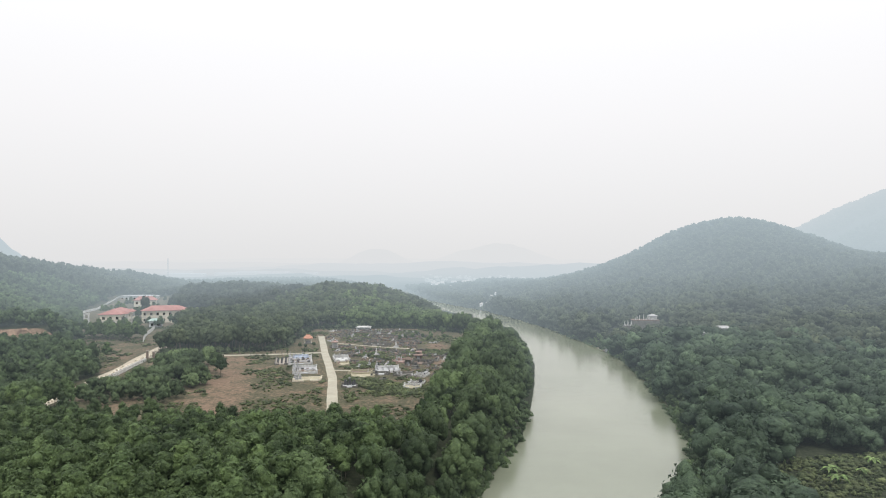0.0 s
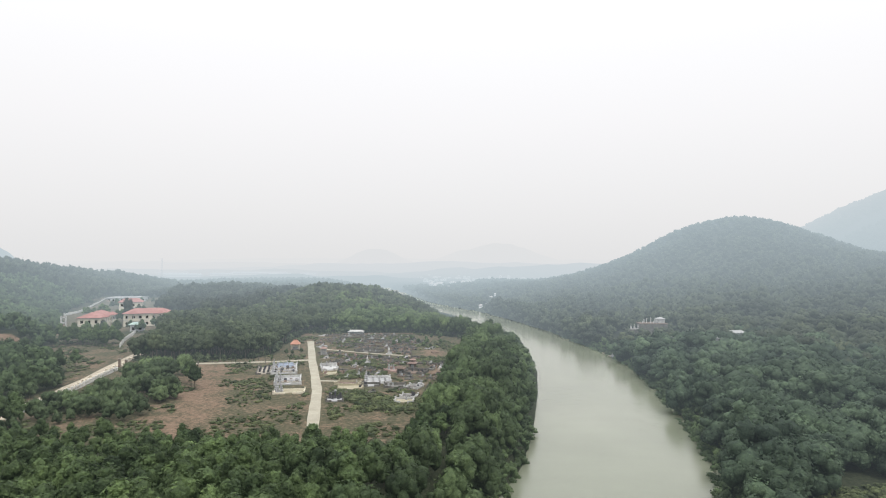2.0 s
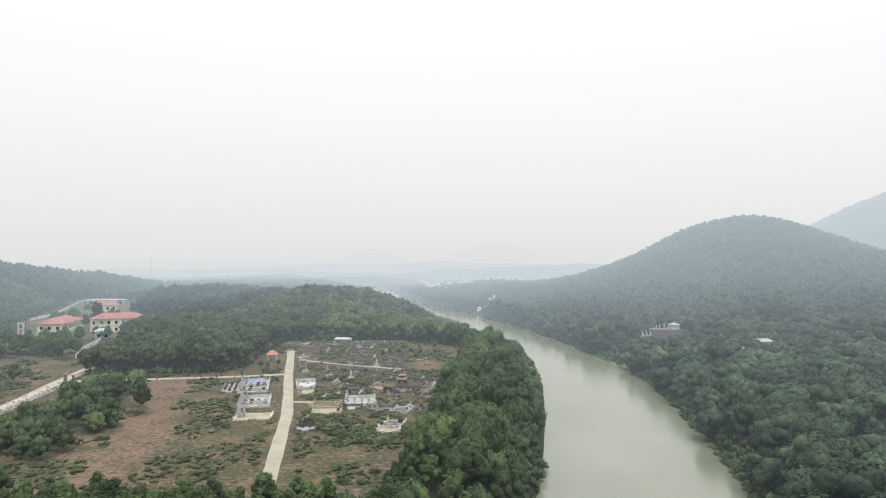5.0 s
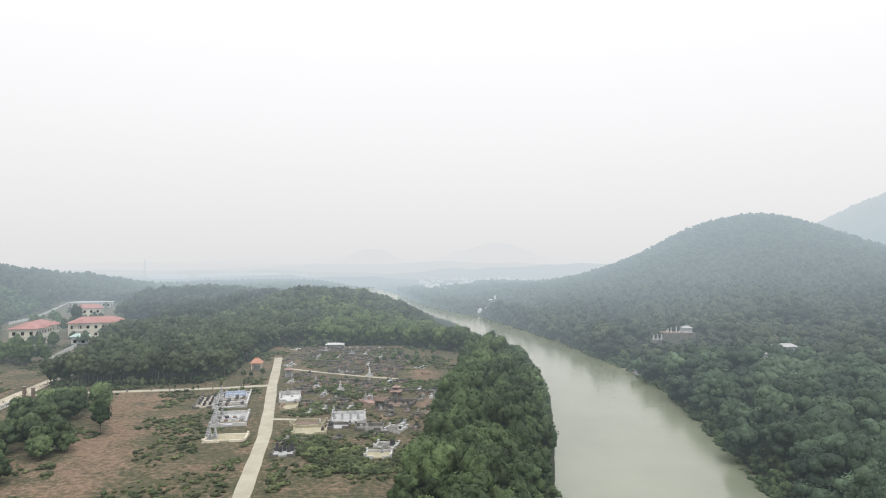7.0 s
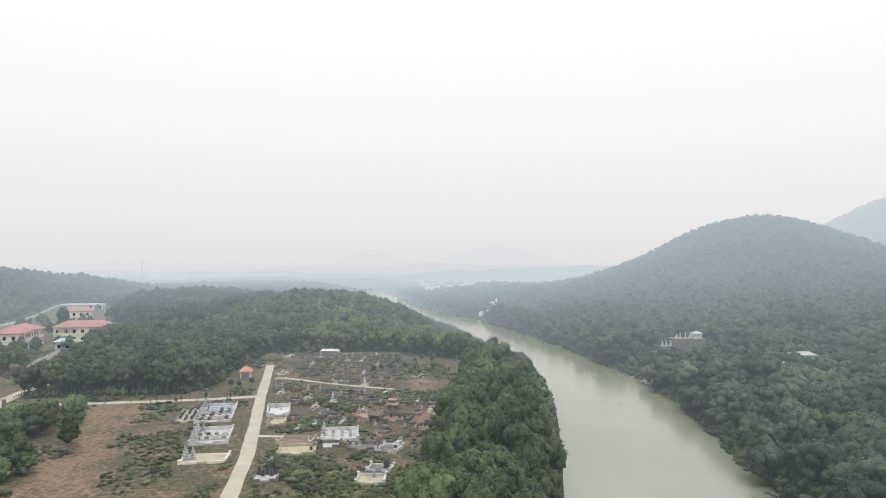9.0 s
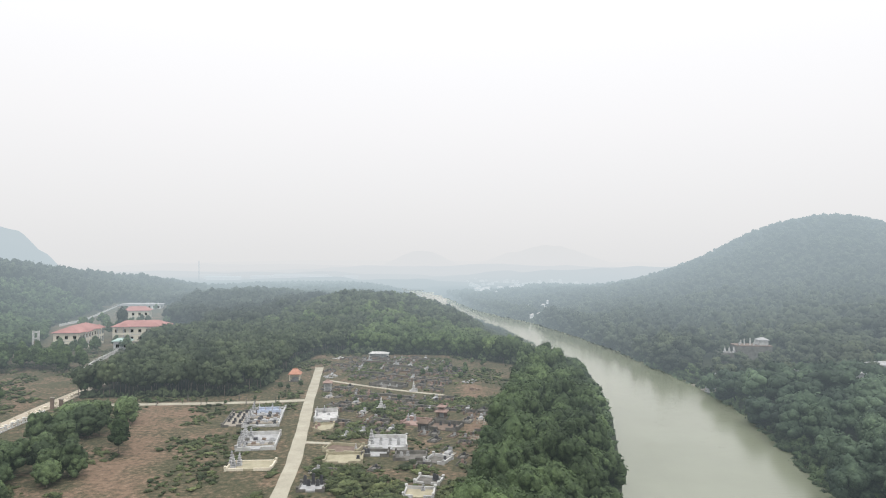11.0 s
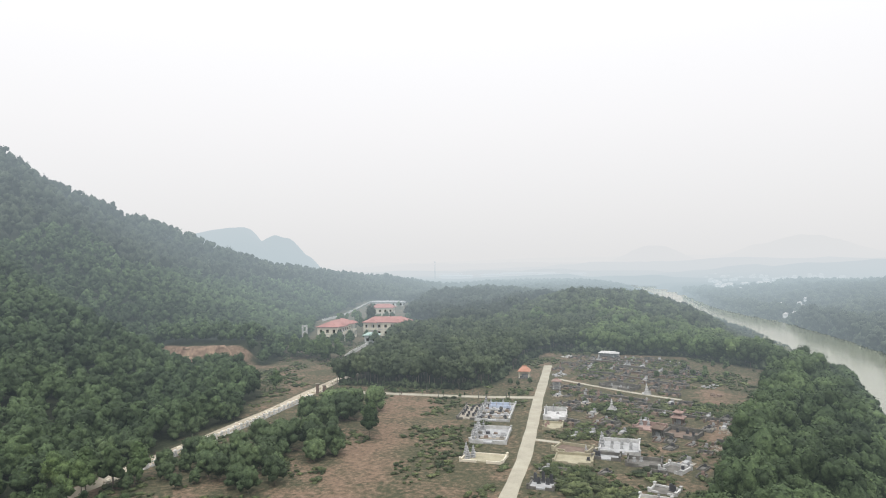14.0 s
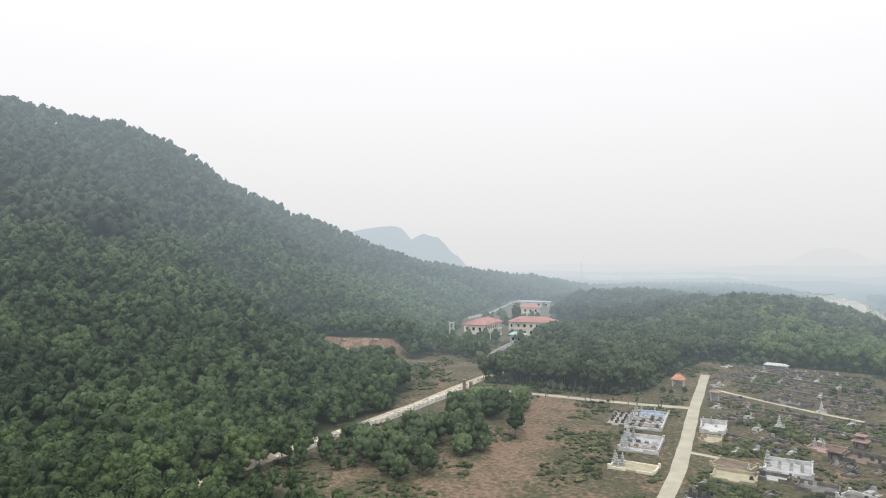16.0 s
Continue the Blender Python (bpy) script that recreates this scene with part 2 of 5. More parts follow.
def off_town(x, y):
    near = np.full(np.shape(x), 1e9)
    for a, c in TOWN:
        near = np.minimum(near, np.hypot(x - a, (y - c + 7) * 0.6))
    return near > 5.5


def inside(x, y, poly):
    x, y = np.asarray(x, float), np.asarray(y, float)
    hit = np.zeros(x.shape, bool)
    for (x0, y0), (x1, y1) in zip(poly, poly[1:] + poly[:1]):
        if y0 != y1:
            cross = ((y0 > y) != (y1 > y)) & (x < (x1 - x0) * (y - y0) / (y1 - y0) + x0)
            hit ^= cross
    return hit


def mesh_of(name, verts, faces, mat, smooth_faces=False):
    me = bpy.data.meshes.new(name)
    me.from_pydata([tuple(v) for v in verts], [], [tuple(int(i) for i in f) for f in faces])
    me.materials.append(mat)
    if smooth_faces:
        me.shade_smooth()
    return me


def grid_lines(lo, hi, step, out, grow=1.12):
    a = list(np.arange(lo, hi + 0.1, step))
    s, v, up = step, hi, []
    while v < out:
        s = min(s * grow, 160)
        v += s
        up.append(v)
    s, v, down = step, lo, []
    while v > -out:
        s = min(s * grow, 160)
        v -= s
        down.append(v)
    return np.array(down[::-1] + a + up)


gx, gy = grid_lines(-250, 130, 3.0, 4300), grid_lines(130, 400, 3.0, 4300)
GX, GY = np.meshgrid(gx, gy)
GZ = land(GX, GY)
nx, ny = len(gx), len(gy)
idx = np.arange(nx * ny).reshape(ny, nx)
quads = np.stack([idx[:-1, :-1], idx[:-1, 1:], idx[1:, 1:], idx[1:, :-1]], -1).reshape(-1, 4)


def near_line(x, y, pts):
    """Distance to a broken line."""
    best = np.full(np.shape(x), 1e9)
    for (x0, y0), (x1, y1) in zip(pts, pts[1:]):
        dx, dy = x1 - x0, y1 - y0
        u = np.clip(((x - x0) * dx + (y - y0) * dy) / (dx * dx + dy * dy), 0, 1)
        best = np.minimum(best, np.hypot(x - x0 - u * dx, y - y0 - u * dy))
    return best


m, t, b = material("meadow_and_soil", 0.95, 0, 0.1)
soil = t.nodes.new("ShaderNodeVertexColor")
soil.layer_name = "soil"
sep2 = t.nodes.new("ShaderNodeSeparateColor")
t.links.new(soil.outputs[0], sep2.inputs[0])
n1, n2, n3 = noise_tex(t, 0.12, 6), noise_tex(t, 0.9, 6, 0.65), noise_tex(t, 4.0, 5)
grass = ramp_of(t, n2.outputs["Fac"], [(0.25, (0.032, 0.042, 0.026)), (0.46, (0.068, 0.068, 0.040)), (0.62, (0.114, 0.098, 0.060)), (0.8, (0.168, 0.134, 0.090))])
dirt = ramp_of(t, n2.outputs["Fac"], [(0.3, (0.126, 0.086, 0.058)), (0.55, (0.188, 0.132, 0.092)), (0.75, (0.272, 0.203, 0.148))])
wobble = t.nodes.new("ShaderNodeMath")
wobble.operation = "MULTIPLY_ADD"
t.links.new(n1.outputs["Fac"], wobble.inputs[0])
wobble.inputs[1].default_value = 1.7
wobble.inputs[2].default_value = -0.85
add = t.nodes.new("ShaderNodeMath")
add.use_clamp = True
t.links.new(sep2.outputs[0], add.inputs[0])
t.links.new(wobble.outputs[0], add.inputs[1])
edge = t.nodes.new("ShaderNodeMath")
edge.operation = "MULTIPLY_ADD"
t.links.new(n2.outputs["Fac"], edge.inputs[0])
edge.inputs[1].default_value, edge.inputs[2].default_value = 1.5, -0.75
add2 = t.nodes.new("ShaderNodeMath")
add2.use_clamp = True
t.links.new(add.outputs[0], add2.inputs[0])
t.links.new(edge.outputs[0], add2.inputs[1])
fac = ramp_of(t, add2.outputs[0], [(0.25, (0, 0, 0)), (0.72, (1, 1, 1))])
# Wood floor: leaf litter colour, darkened like the shade under the trees.
shaded_litter = ramp_of(t, n2.outputs["Fac"], [(0.3, (0.016, 0.022, 0.012)), (0.7, (0.050, 0.056, 0.032))])
col = mixed(t, sep2.outputs[1], mixed(t, fac, grass, dirt), shaded_litter)
fine = ramp_of(t, n3.outputs["Fac"], [(0.3, (0.72, 0.72, 0.72)), (0.7, (1.18, 1.18, 1.18))])
t.links.new(mixed(t, 1.0, col, fine, "MULTIPLY"), b.inputs["Base Color"])
bump(t, b, n2.outputs["Fac"], 0.8, 0.35)
# haze painted over the ground as well, growing with distance
painted_haze(t, b.outputs[0])
M_GROUND = m

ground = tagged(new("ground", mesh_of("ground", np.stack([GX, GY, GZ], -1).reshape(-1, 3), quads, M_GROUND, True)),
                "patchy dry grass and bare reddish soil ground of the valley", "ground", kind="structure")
far = np.hypot(GX[:-1, :-1], GY[:-1, :-1] - 250).ravel()
# far ground: dark wood colour under painted haze
ground.data.materials.append(far_haze_paint("wooded_plain_haze_painted"))
ground.data.polygons.foreach_set("material_index", (far > 600).astype(np.int32))
dirtness = np.maximum(smooth(17, 3, near_line(GX, GY, [(-84, 252), (-76, 225), (-66, 195), (-60, 165), (-58, 140)])) * 0.60,
                      smooth(9, 2, near_line(GX, GY, [(-125, 250), (-160, 285), (-210, 283)])) * 0.55)
dirtness = np.maximum(dirtness, smooth(6, 1, near_line(GX, GY, [(-4, 299), (0, 246), (1, 230)])) * 0.7)
dirtness = np.maximum(dirtness, 0.30 * inside(GX, GY, CLEAR))
B = (GX + 212) * -0.39 + (GY - 268) * 0.92
A = (GX + 212) * 0.92 + (GY - 268) * 0.39
dirtness = np.maximum(dirtness, 1.0 * ((B > -3) & (B < 4) & (A > 2) & (A < 38)))
layer = ground.data.color_attributes.new("soil", "FLOAT_COLOR", "POINT")
# second channel: where the wood floor takes its painted shade
under_wood_shade = (~inside(GX, GY, CLEAR) & (B > 4) | (~inside(GX, GY, CLEAR) & ~((B > -8) & (A > -2) & (A < 40)))).astype(float)
layer.data.foreach_set("color", np.stack([dirtness, under_wood_shade, dirtness * 0, dirtness * 0 + 1], -1).astype(np.float32).ravel())

# river
ry = np.concatenate([np.arange(-400, 700, 6.0), np.arange(700, 1400, 15.0)])
rc, rw = river(ry)
cols = np.linspace(-1, 1, 9)
RX = rc[:, None] + cols[None, :] * (rw[:, None] + 7)
RY = np.repeat(ry[:, None], 9, 1)
ri = np.arange(RX.size).reshape(RX.shape)
rq = np.stack([ri[:-1, :-1], ri[:-1, 1:], ri[1:, 1:], ri[1:, :-1]], -1).reshape(-1, 4)
m, t, b = material("river_water", 0.10, 0, 0.5)
n1, n2 = noise_tex(t, 0.025, 4), noise_tex(t, 0.9, 4)
t.links.new(ramp_of(t, n1.outputs["Fac"], [(0.3, (0.172, 0.188, 0.138)), (0.7, (0.214, 0.228, 0.172))]), b.inputs["Base Color"])
stretch = t.nodes.new("ShaderNodeMapping")
stretch.inputs["Scale"].default_value = (0.35, 1.2, 1)
pos = t.nodes.new("ShaderNodeNewGeometry")
t.links.new(pos.outputs["Position"], stretch.inputs[0])
t.links.new(stretch.outputs[0], n2.inputs["Vector"])
bump(t, b, n2.outputs["Fac"], 0.22, 0.25)
M_WATER = m
water = tagged(new("water", mesh_of("water", np.stack([RX, RY, np.full(RX.shape, WATER)], -1).reshape(-1, 3), rq, M_WATER, True)),
               "calm murky green river water with faint ripples", "river", kind="structure")


# ---------------------------------------------------------------- roads
def ribbon(name, pts, width, mat, label, category, lift=0.06, thick=0.16):
    """A slab along a broken line, resting on the ground."""
    pts = [Vector(p) for p in pts]
    dense = []
    for a, c in zip(pts, pts[1:]):
        n = max(1, int((c - a).length / 3))
        dense += [a.lerp(c, k / n) for k in range(n)]
    dense.append(pts[-1])
    vs, fs = [], []
    for k, p in enumerate(dense):
        d = (dense[min(k + 1, len(dense) - 1)] - dense[max(k - 1, 0)]).normalized()
        side = Vector((-d.y, d.x))
        w = width * (0.5 + 0.015 * math.sin(k * 1.7) + 0.02 * math.sin(k * 0.6 + 2))
        for s, drop in ((1, thick), (0.97, 0), (0.3, -0.015), (-0.3, -0.015), (-0.97, 0), (-1, thick)):
            q = p + side * w * s
            vs.append((q.x, q.y, float(land(q.x, q.y)) + lift - drop))
    for k in range(len(dense) - 1):
        for j in range(5):
            a = k * 6 + j
            fs.append((a + 1, a, a + 6, a + 7))
    return tagged(new(name, mesh_of(name, vs, fs, mat, False)), label, category, kind="structure")


ribbon("road_main", [(-26, 150), (-30, 173), (-33, 190), (-36.5, 210), (-42.5, 236), (-49.5, 265), (-55, 290), (-62, 321)], 3.05, M_CONCRETE,
       "pale concrete cemetery lane with worn edges", "lane")
ribbon("road_side", [(-51, 266), (-62, 262.5), (-78, 259), (-99, 255.5), (-117, 252)], 2.9, M_CONCRETE,
       "narrow pale concrete side lane", "lane", 0.07)
ribbon("road_west", [(-103, 120), (-106, 150), (-108.8, 176), (-110.8, 195), (-114.6, 225), (-118.6, 245), (-122.6, 268), (-125.6, 289), (-133, 318), (-149, 345)], 4.6, M_ROAD,
       "dusty pale unpaved road beside a fence", "road", 0.05)
ribbon("path_middle", [(-38.5, 224.5), (-30, 224), (-24, 223)], 1.5, M_CONCRETE, "thin pale footpath between graves", "path", 0.08)
ribbon("path_far", [(-52, 296), (-38, 288.5), (-22, 281), (-11, 277)], 1.6, M_CONCRETE, "thin pale footpath between graves", "path", 0.08)


# ---------------------------------------------------------------- trees
def leaf_cloud(rng, lobes, count, size):
    """Leaves on a set of lobes (centre, radii): three-cornered sprays with outward-leaning faces. Returns verts (n, 3, 3)."""
    w = np.array([r[0] * r[0] + r[2] for _, r in lobes])
    pick = rng.choice(len(lobes), count, p=w / w.sum())
    cs, rs = np.array([c for c, _ in lobes])[pick], np.array([r for _, r in lobes])[pick]
    d = rng.normal(size=(count, 3))
    d[:, 2] = np.where(d[:, 2] < -0.4, -d[:, 2], d[:, 2])
    d /= np.linalg.norm(d, axis=1)[:, None]
    p = cs + d * rs * (rng.uniform(0.90, 1.20, (count, 1)))
    n = d * 0.9 + rng.normal(size=(count, 3)) * 0.42 + (0, 0, 0.25)
    n /= np.linalg.norm(n, axis=1)[:, None]
    u = np.cross(n, rng.normal(size=(count, 3)))
    u /= np.linalg.norm(u, axis=1)[:, None] + 1e-9
    v = np.cross(n, u)
    s = size * rng.uniform(0.6, 1.35, (count, 1))
    return np.stack([p - u * s - v * s * 0.5, p + u * s - v * s * 0.5, p + v * s * 1.1], 1)


def ico(level):
    bm = bmesh.new()
    bmesh.ops.create_icosphere(bm, subdivisions=level, radius=1.0)
    bm.verts.index_update()
    vs, fs = np.array([v.co[:] for v in bm.verts]), [tuple(v.index for v in f.verts) for f in bm.faces]
    bm.free()
    return vs, fs


BALLS = {1: ico(1), 2: ico(2)}


def crown(seed, lobe_count, spread, level, leaves, size, low=0.35, dome=0.0):
    """An uneven crown of dented leaf clumps, narrowing upward by dome, top at height 1, with loose leaves standing out: verts and faces."""
    rng = np.random.default_rng(seed)
    mid = (1 + low) / 2
    half = (1 - low) / 2
    lobes = [((0, 0, mid), (spread * 0.56, spread * 0.56, half * 0.86))]
    for k in range(lobe_count):
        a = k * 2.4 + rng.uniform(-0.5, 0.5)
        up = rng.uniform(-0.6, 0.55 + 0.2 * dome)
        q = spread * rng.uniform(0.42, 0.68) * (1 - dome * max(0.0, up + 0.2))
        z = mid + half * up
        rr = spread * rng.uniform(0.34, 0.50) * (1 if lobe_count < 12 else 0.8)
        lobes.append(((q * math.cos(a), q * math.sin(a), z), (rr, rr, half * rng.uniform(0.30, 0.46))))
    bv, bf = BALLS[level]
    vs, fs = [], []
    for c, r in lobes:
        q = bv * (1 + rng.uniform(-0.22, 0.14, (len(bv), 1))) * np.array(r) + np.array(c)
        off = len(vs)
        vs += [tuple(v) for v in q]
        fs += [tuple(off + i for i in f) for f in bf]
    if leaves:
        loose = leaf_cloud(rng, lobes, leaves, size)
        off = len(vs)
        vs += [tuple(v) for v in loose.reshape(-1, 3)]
        fs += [(off + 3 * k, off + 3 * k + 1, off + 3 * k + 2) for k in range(leaves)]
    return np.array(vs), fs


def trunk(seed, low, radius, limbs):
    """A tapered, leaning trunk with limbs, unit height."""
    rng = random.Random(seed)
    vs, fs = [], []

    def tube(a, c, r0, r1, bend):
        off = len(vs)
        for k in range(4):
            u = k / 3
            p = Vector(a).lerp(Vector(c), u) + Vector(bend) * math.sin(u * math.pi)
            for j in range(6):
                an = j / 6 * 2 * math.pi
                r = r0 + (r1 - r0) * u
                vs.append((p.x + r * math.cos(an), p.y + r * math.sin(an), p.z))
        for k in range(3):
            for j in range(6):
                fs.append((off + k * 6 + j, off + k * 6 + (j + 1) % 6, off + k * 6 + 6 + (j + 1) % 6, off + k * 6 + 6 + j))
    top = (rng.uniform(-0.02, 0.02), rng.uniform(-0.02, 0.02), low + 0.38)
    tube((0, 0, -0.04), top, radius, radius * 0.4, (rng.uniform(-0.015, 0.015), rng.uniform(-0.015, 0.015), 0))
    for k in range(limbs):
        a = k * 2.3 + rng.random()
        z = low * rng.uniform(0.75, 1.15)
        tube((top[0] * 0.6, top[1] * 0.6, z), (0.13 * math.cos(a), 0.13 * math.sin(a), z + 0.2), radius * 0.5, radius * 0.2, (0, 0, 0))
    return np.array(vs), fs


def forest(name, spots, heights, widths, forms, mat, label, category="woodland", trunks=None, kind="stuff"):
    """One mesh of many trees. forms: crowns of unit height."""
    rng = np.random.default_rng(len(spots))
    vall, loops, sizes, off, mats, tones = [], [], [], 0, [], []
    which = rng.integers(0, len(forms), len(spots))
    turn = rng.uniform(0, 2 * math.pi, len(spots))
    shade = rng.random(len(spots))
    zs = land(spots[:, 0], spots[:, 1])
    for f, (fv, ff) in enumerate(forms):
        sel = np.where(which == f)[0]
        if not len(sel):
            continue
        for part_v, part_f, slot in ((fv, ff, 0),) + (((trunks[f][0], trunks[f][1], 1),) if trunks else ()):
            c, s = np.cos(turn[sel])[:, None], np.sin(turn[sel])[:, None]
            w, h = (heights[sel] * widths[sel])[:, None], heights[sel][:, None]
            x = (part_v[None, :, 0] * c - part_v[None, :, 1] * s) * w + spots[sel, 0][:, None]
            y = (part_v[None, :, 0] * s + part_v[None, :, 1] * c) * w + spots[sel, 1][:, None]
            z = part_v[None, :, 2] * h + zs[sel][:, None]
            vall.append(np.stack([x, y, z], -1).reshape(-1, 3))
            flat = np.concatenate([np.array(q) for q in part_f])
            lens = np.array([len(q) for q in part_f])
            base = off + np.arange(len(sel)) * len(part_v)
            loops.append((flat[None, :] + base[:, None]).ravel())
            sizes.append(np.tile(lens, len(sel)))
            mats.append(np.full(len(lens) * len(sel), slot))
            tones.append(np.repeat(shade[sel], len(part_v)))
            off += len(sel) * len(part_v)
    verts, loops, sizes, mats = np.concatenate(vall), np.concatenate(loops), np.concatenate(sizes), np.concatenate(mats)
    me = bpy.data.meshes.new(name)
    me.vertices.add(len(verts))
    me.vertices.foreach_set("co", verts.astype(np.float32).ravel())
    me.loops.add(len(loops))
    me.loops.foreach_set("vertex_index", loops.astype(np.int32))
    me.polygons.add(len(sizes))
    me.polygons.foreach_set("loop_start", np.concatenate([[0], np.cumsum(sizes)[:-1]]).astype(np.int32))
    me.polygons.foreach_set("material_index", mats.astype(np.int32))
    me.polygons.foreach_set("use_smooth", np.ones(len(sizes), bool))
    me.materials.append(mat)
    if trunks:
        me.materials.append(M_BARK)
    me.attributes.new("tone", "FLOAT", "POINT").data.foreach_set("value", np.concatenate(tones).astype(np.float32))
    me.update(calc_edges=True)
    me.validate()
    return tagged(new(name, me), label, category, kind=kind)


def in_reach(x, y):
    """The stretch of the valley that the flight looks over: not the backs of the mountains nor the land behind."""
    crest = np.interp(y, [0, 150, 250, 367, 450, 505, 693, 1000], [-520, -500, -480, -436, -398, -365, -345, -420])
    return (x < 22 + 0.75 * y) & (x > crest - 45) & ~((x > 250) & (y > 860) & (y < 1000) & (x < 470))


def scatter(x0, x1, y0, y1, step, keep, seed, jitter=0.42):
    """Spots on a shaken grid where keep(x, y) holds."""
    rng = np.random.default_rng(seed)
    X, Y = np.meshgrid(np.arange(x0, x1, step), np.arange(y0, y1, step * 0.87))
    X = X + (np.arange(X.shape[0]) % 2)[:, None] * step / 2
    X = (X + rng.uniform(-jitter, jitter, X.shape) * step).ravel()
    Y = (Y + rng.uniform(-jitter, jitter, Y.shape) * step).ravel()
    k = keep(X, Y) & in_reach(X, Y) & off_town(X, Y)
    return np.stack([X[k], Y[k]], 1)


def river_gap(x, y):
    c, w = river(y)
    return np.abs(x - c) - w


def is_west(x, y):
    return x < river(y)[0]


ROADS = [[(-104, 100), (-107, 150), (-110, 176), (-112, 195), (-116, 225), (-120, 245), (-124, 268), (-127, 289), (-134, 318), (-150, 345)]]


def west_edge(y):
    """How far the western trees keep back from the waterline."""
    return np.interp(y, [130, 160, 200, 235, 255, 297, 336, 390, 450, 600], [-2.5, 0.4, 1.6, 3.0, 7.0, 13.5, 21.0, 29.0, 32.0, 24.0])


def wooded(x, y):
    return ~inside(x, y, CLEAR) & (near_line(x, y, ROADS[0]) > 3.6)


def sizes_for(spots, lo, hi, wlo, whi, seed, patch=30):
    rng = np.random.default_rng(seed)
    big = lattice(spots[:, 0], spots[:, 1], patch, seed)
    u = np.clip(0.55 * big + 0.45 * rng.random(len(spots)), 0, 1)
    return lo + (hi - lo) * u, rng.uniform(wlo, whi, len(spots))


NEAR = [crown(k, 11, 0.28, 1, 330, 0.031, 0.26, 0.8) for k in range(8)]
NEAR_T = [trunk(k, 0.36, 0.011, 1) for k in range(8)]
MIDF = [crown(20 + k, 7, 0.28, 1, 130, 0.034, 0.30, 0.6) for k in range(8)]
MIDN = [crown(30 + k, 7, 0.30, 1, 150, 0.034, 0.18, 0.6) for k in range(8)]
MIDS = [crown(35 + k, 6, 0.30, 1, 60, 0.042, 0.18, 0.6) for k in range(8)]
MID_T = [trunk(20 + k, 0.36, 0.012, 0) for k in range(8)]
BROAD = [crown(40 + k, 14, 0.42, 1, 440, 0.031, 0.08, 0.35) for k in range(8)]
BROADM = [crown(50 + k, 10, 0.44, 1, 110, 0.042, 0.08, 0.35) for k in range(10)]
JUNGLE = [crown(70 + k, 18, 0.48, 1, 640, 0.027, 0.06, 0.3) for k in range(8)]
SMALL = [crown(60 + k, 3, 0.46, 1, 10, 0.06, 0.0, 0.4) for k in range(8)]
TINY = [crown(90 + k, 2, 0.50, 1, 4, 0.08, 0.0, 0.4) for k in range(8)]
SINGLES = []


def off_bluff(x, y):
    b, a = (x + 212) * -0.39 + (y - 268) * 0.92, (x + 212) * 0.92 + (y - 268) * 0.39
    return ~((b > -8) & (b < 5) & (a > -2) & (a < 40))


def plant(sp, lo, hi, wlo, whi, seed, patch, forms, bands, trunks=None, thin=None, soft=60, single=None):
    """Woods that run into one another: bands of (name, reach from the south, material, label)."""
    h, w = sizes_for(sp, lo, hi, wlo, whi, seed, patch)
    if thin is not None:
        h = h * thin(sp[:, 0], sp[:, 1])
    if single is not None:
        kind, chosen = single[0], single[1](sp[:, 0], sp[:, 1])
        SINGLES.extend((kind, *sp[q], h[q], w[q]) for q in np.where(chosen)[0])
        sp, h, w = sp[~chosen], h[~chosen], w[~chosen]
    reach = np.hypot(sp[:, 0] - 3, sp[:, 1] - 70) + np.random.default_rng(seed).normal(size=len(sp)) * soft * 0.22 + (lattice(sp[:, 0], sp[:, 1], 45, seed) - 0.5) * soft
    start = -1e9
    for name, end, mat, label, *own in bands:
        k = (reach >= start) & (reach < end)
        start = end
        if k.any():
            forest(name, sp[k], h[k], w[k], own[0] if own else forms, mat, label, trunks=trunks)


# The misty bands get their mist from haze painted into the leaf material.
FAR_END = 1e9
sp = scatter(-135, 40, 62, 166, 3.9, lambda x, y: wooded(x, y) & is_west(x, y) & (river_gap(x, y) > 9), 1)
plant(sp, 4.8, 10.4, 1.0, 1.3, 1, 10, NEAR, [("acacia_plantation", FAR_END, M_ACACIA, "dense young acacia plantation with bright green crowns")], NEAR_T, single=("acacia", lambda x, y: (y > 146 - 0.12 * np.abs(x + 30)) & (x > -100)), thin=lambda x, y: 1 - 0.38 * smooth(26, 6, near_line(x, y, CLEAR[:3])))
sp = scatter(-40, 80, 62, 360, 5.2, lambda x, y: wooded(x, y) & is_west(x, y) & (river_gap(x, y) > west_edge(y) + 6 * (lattice(x, y, 11, 77) - 0.55)) & ((river_gap(x, y) < west_edge(y) + 11) | ((x > -12) & (y > 163))), 2)
plant(sp, 4.4, 12.2, 0.75, 1.2, 2, 9, BROAD, [("riverside_wood", FAR_END, M_BANK, "dense dark riverside trees leaning over the water")], NEAR_T, single=("river", lambda x, y: (river_gap(x, y) < west_edge(y) + 6) & (y > 150) & (y < 300)))
sp = scatter(-150, -60, 262, 400, 3.9, lambda x, y: wooded(x, y) & (x > -150), 3)
plant(sp, 6.5, 12.5, 0.85, 1.3, 3, 9, MIDF, [("acacia_grove", FAR_END, M_GROVE, "grove of slim acacias with bare lower trunks")], MID_T, single=("grove", lambda x, y: (y < 274 + 0.1 * (x + 112)) | ((x > -68) & (y < 330))))
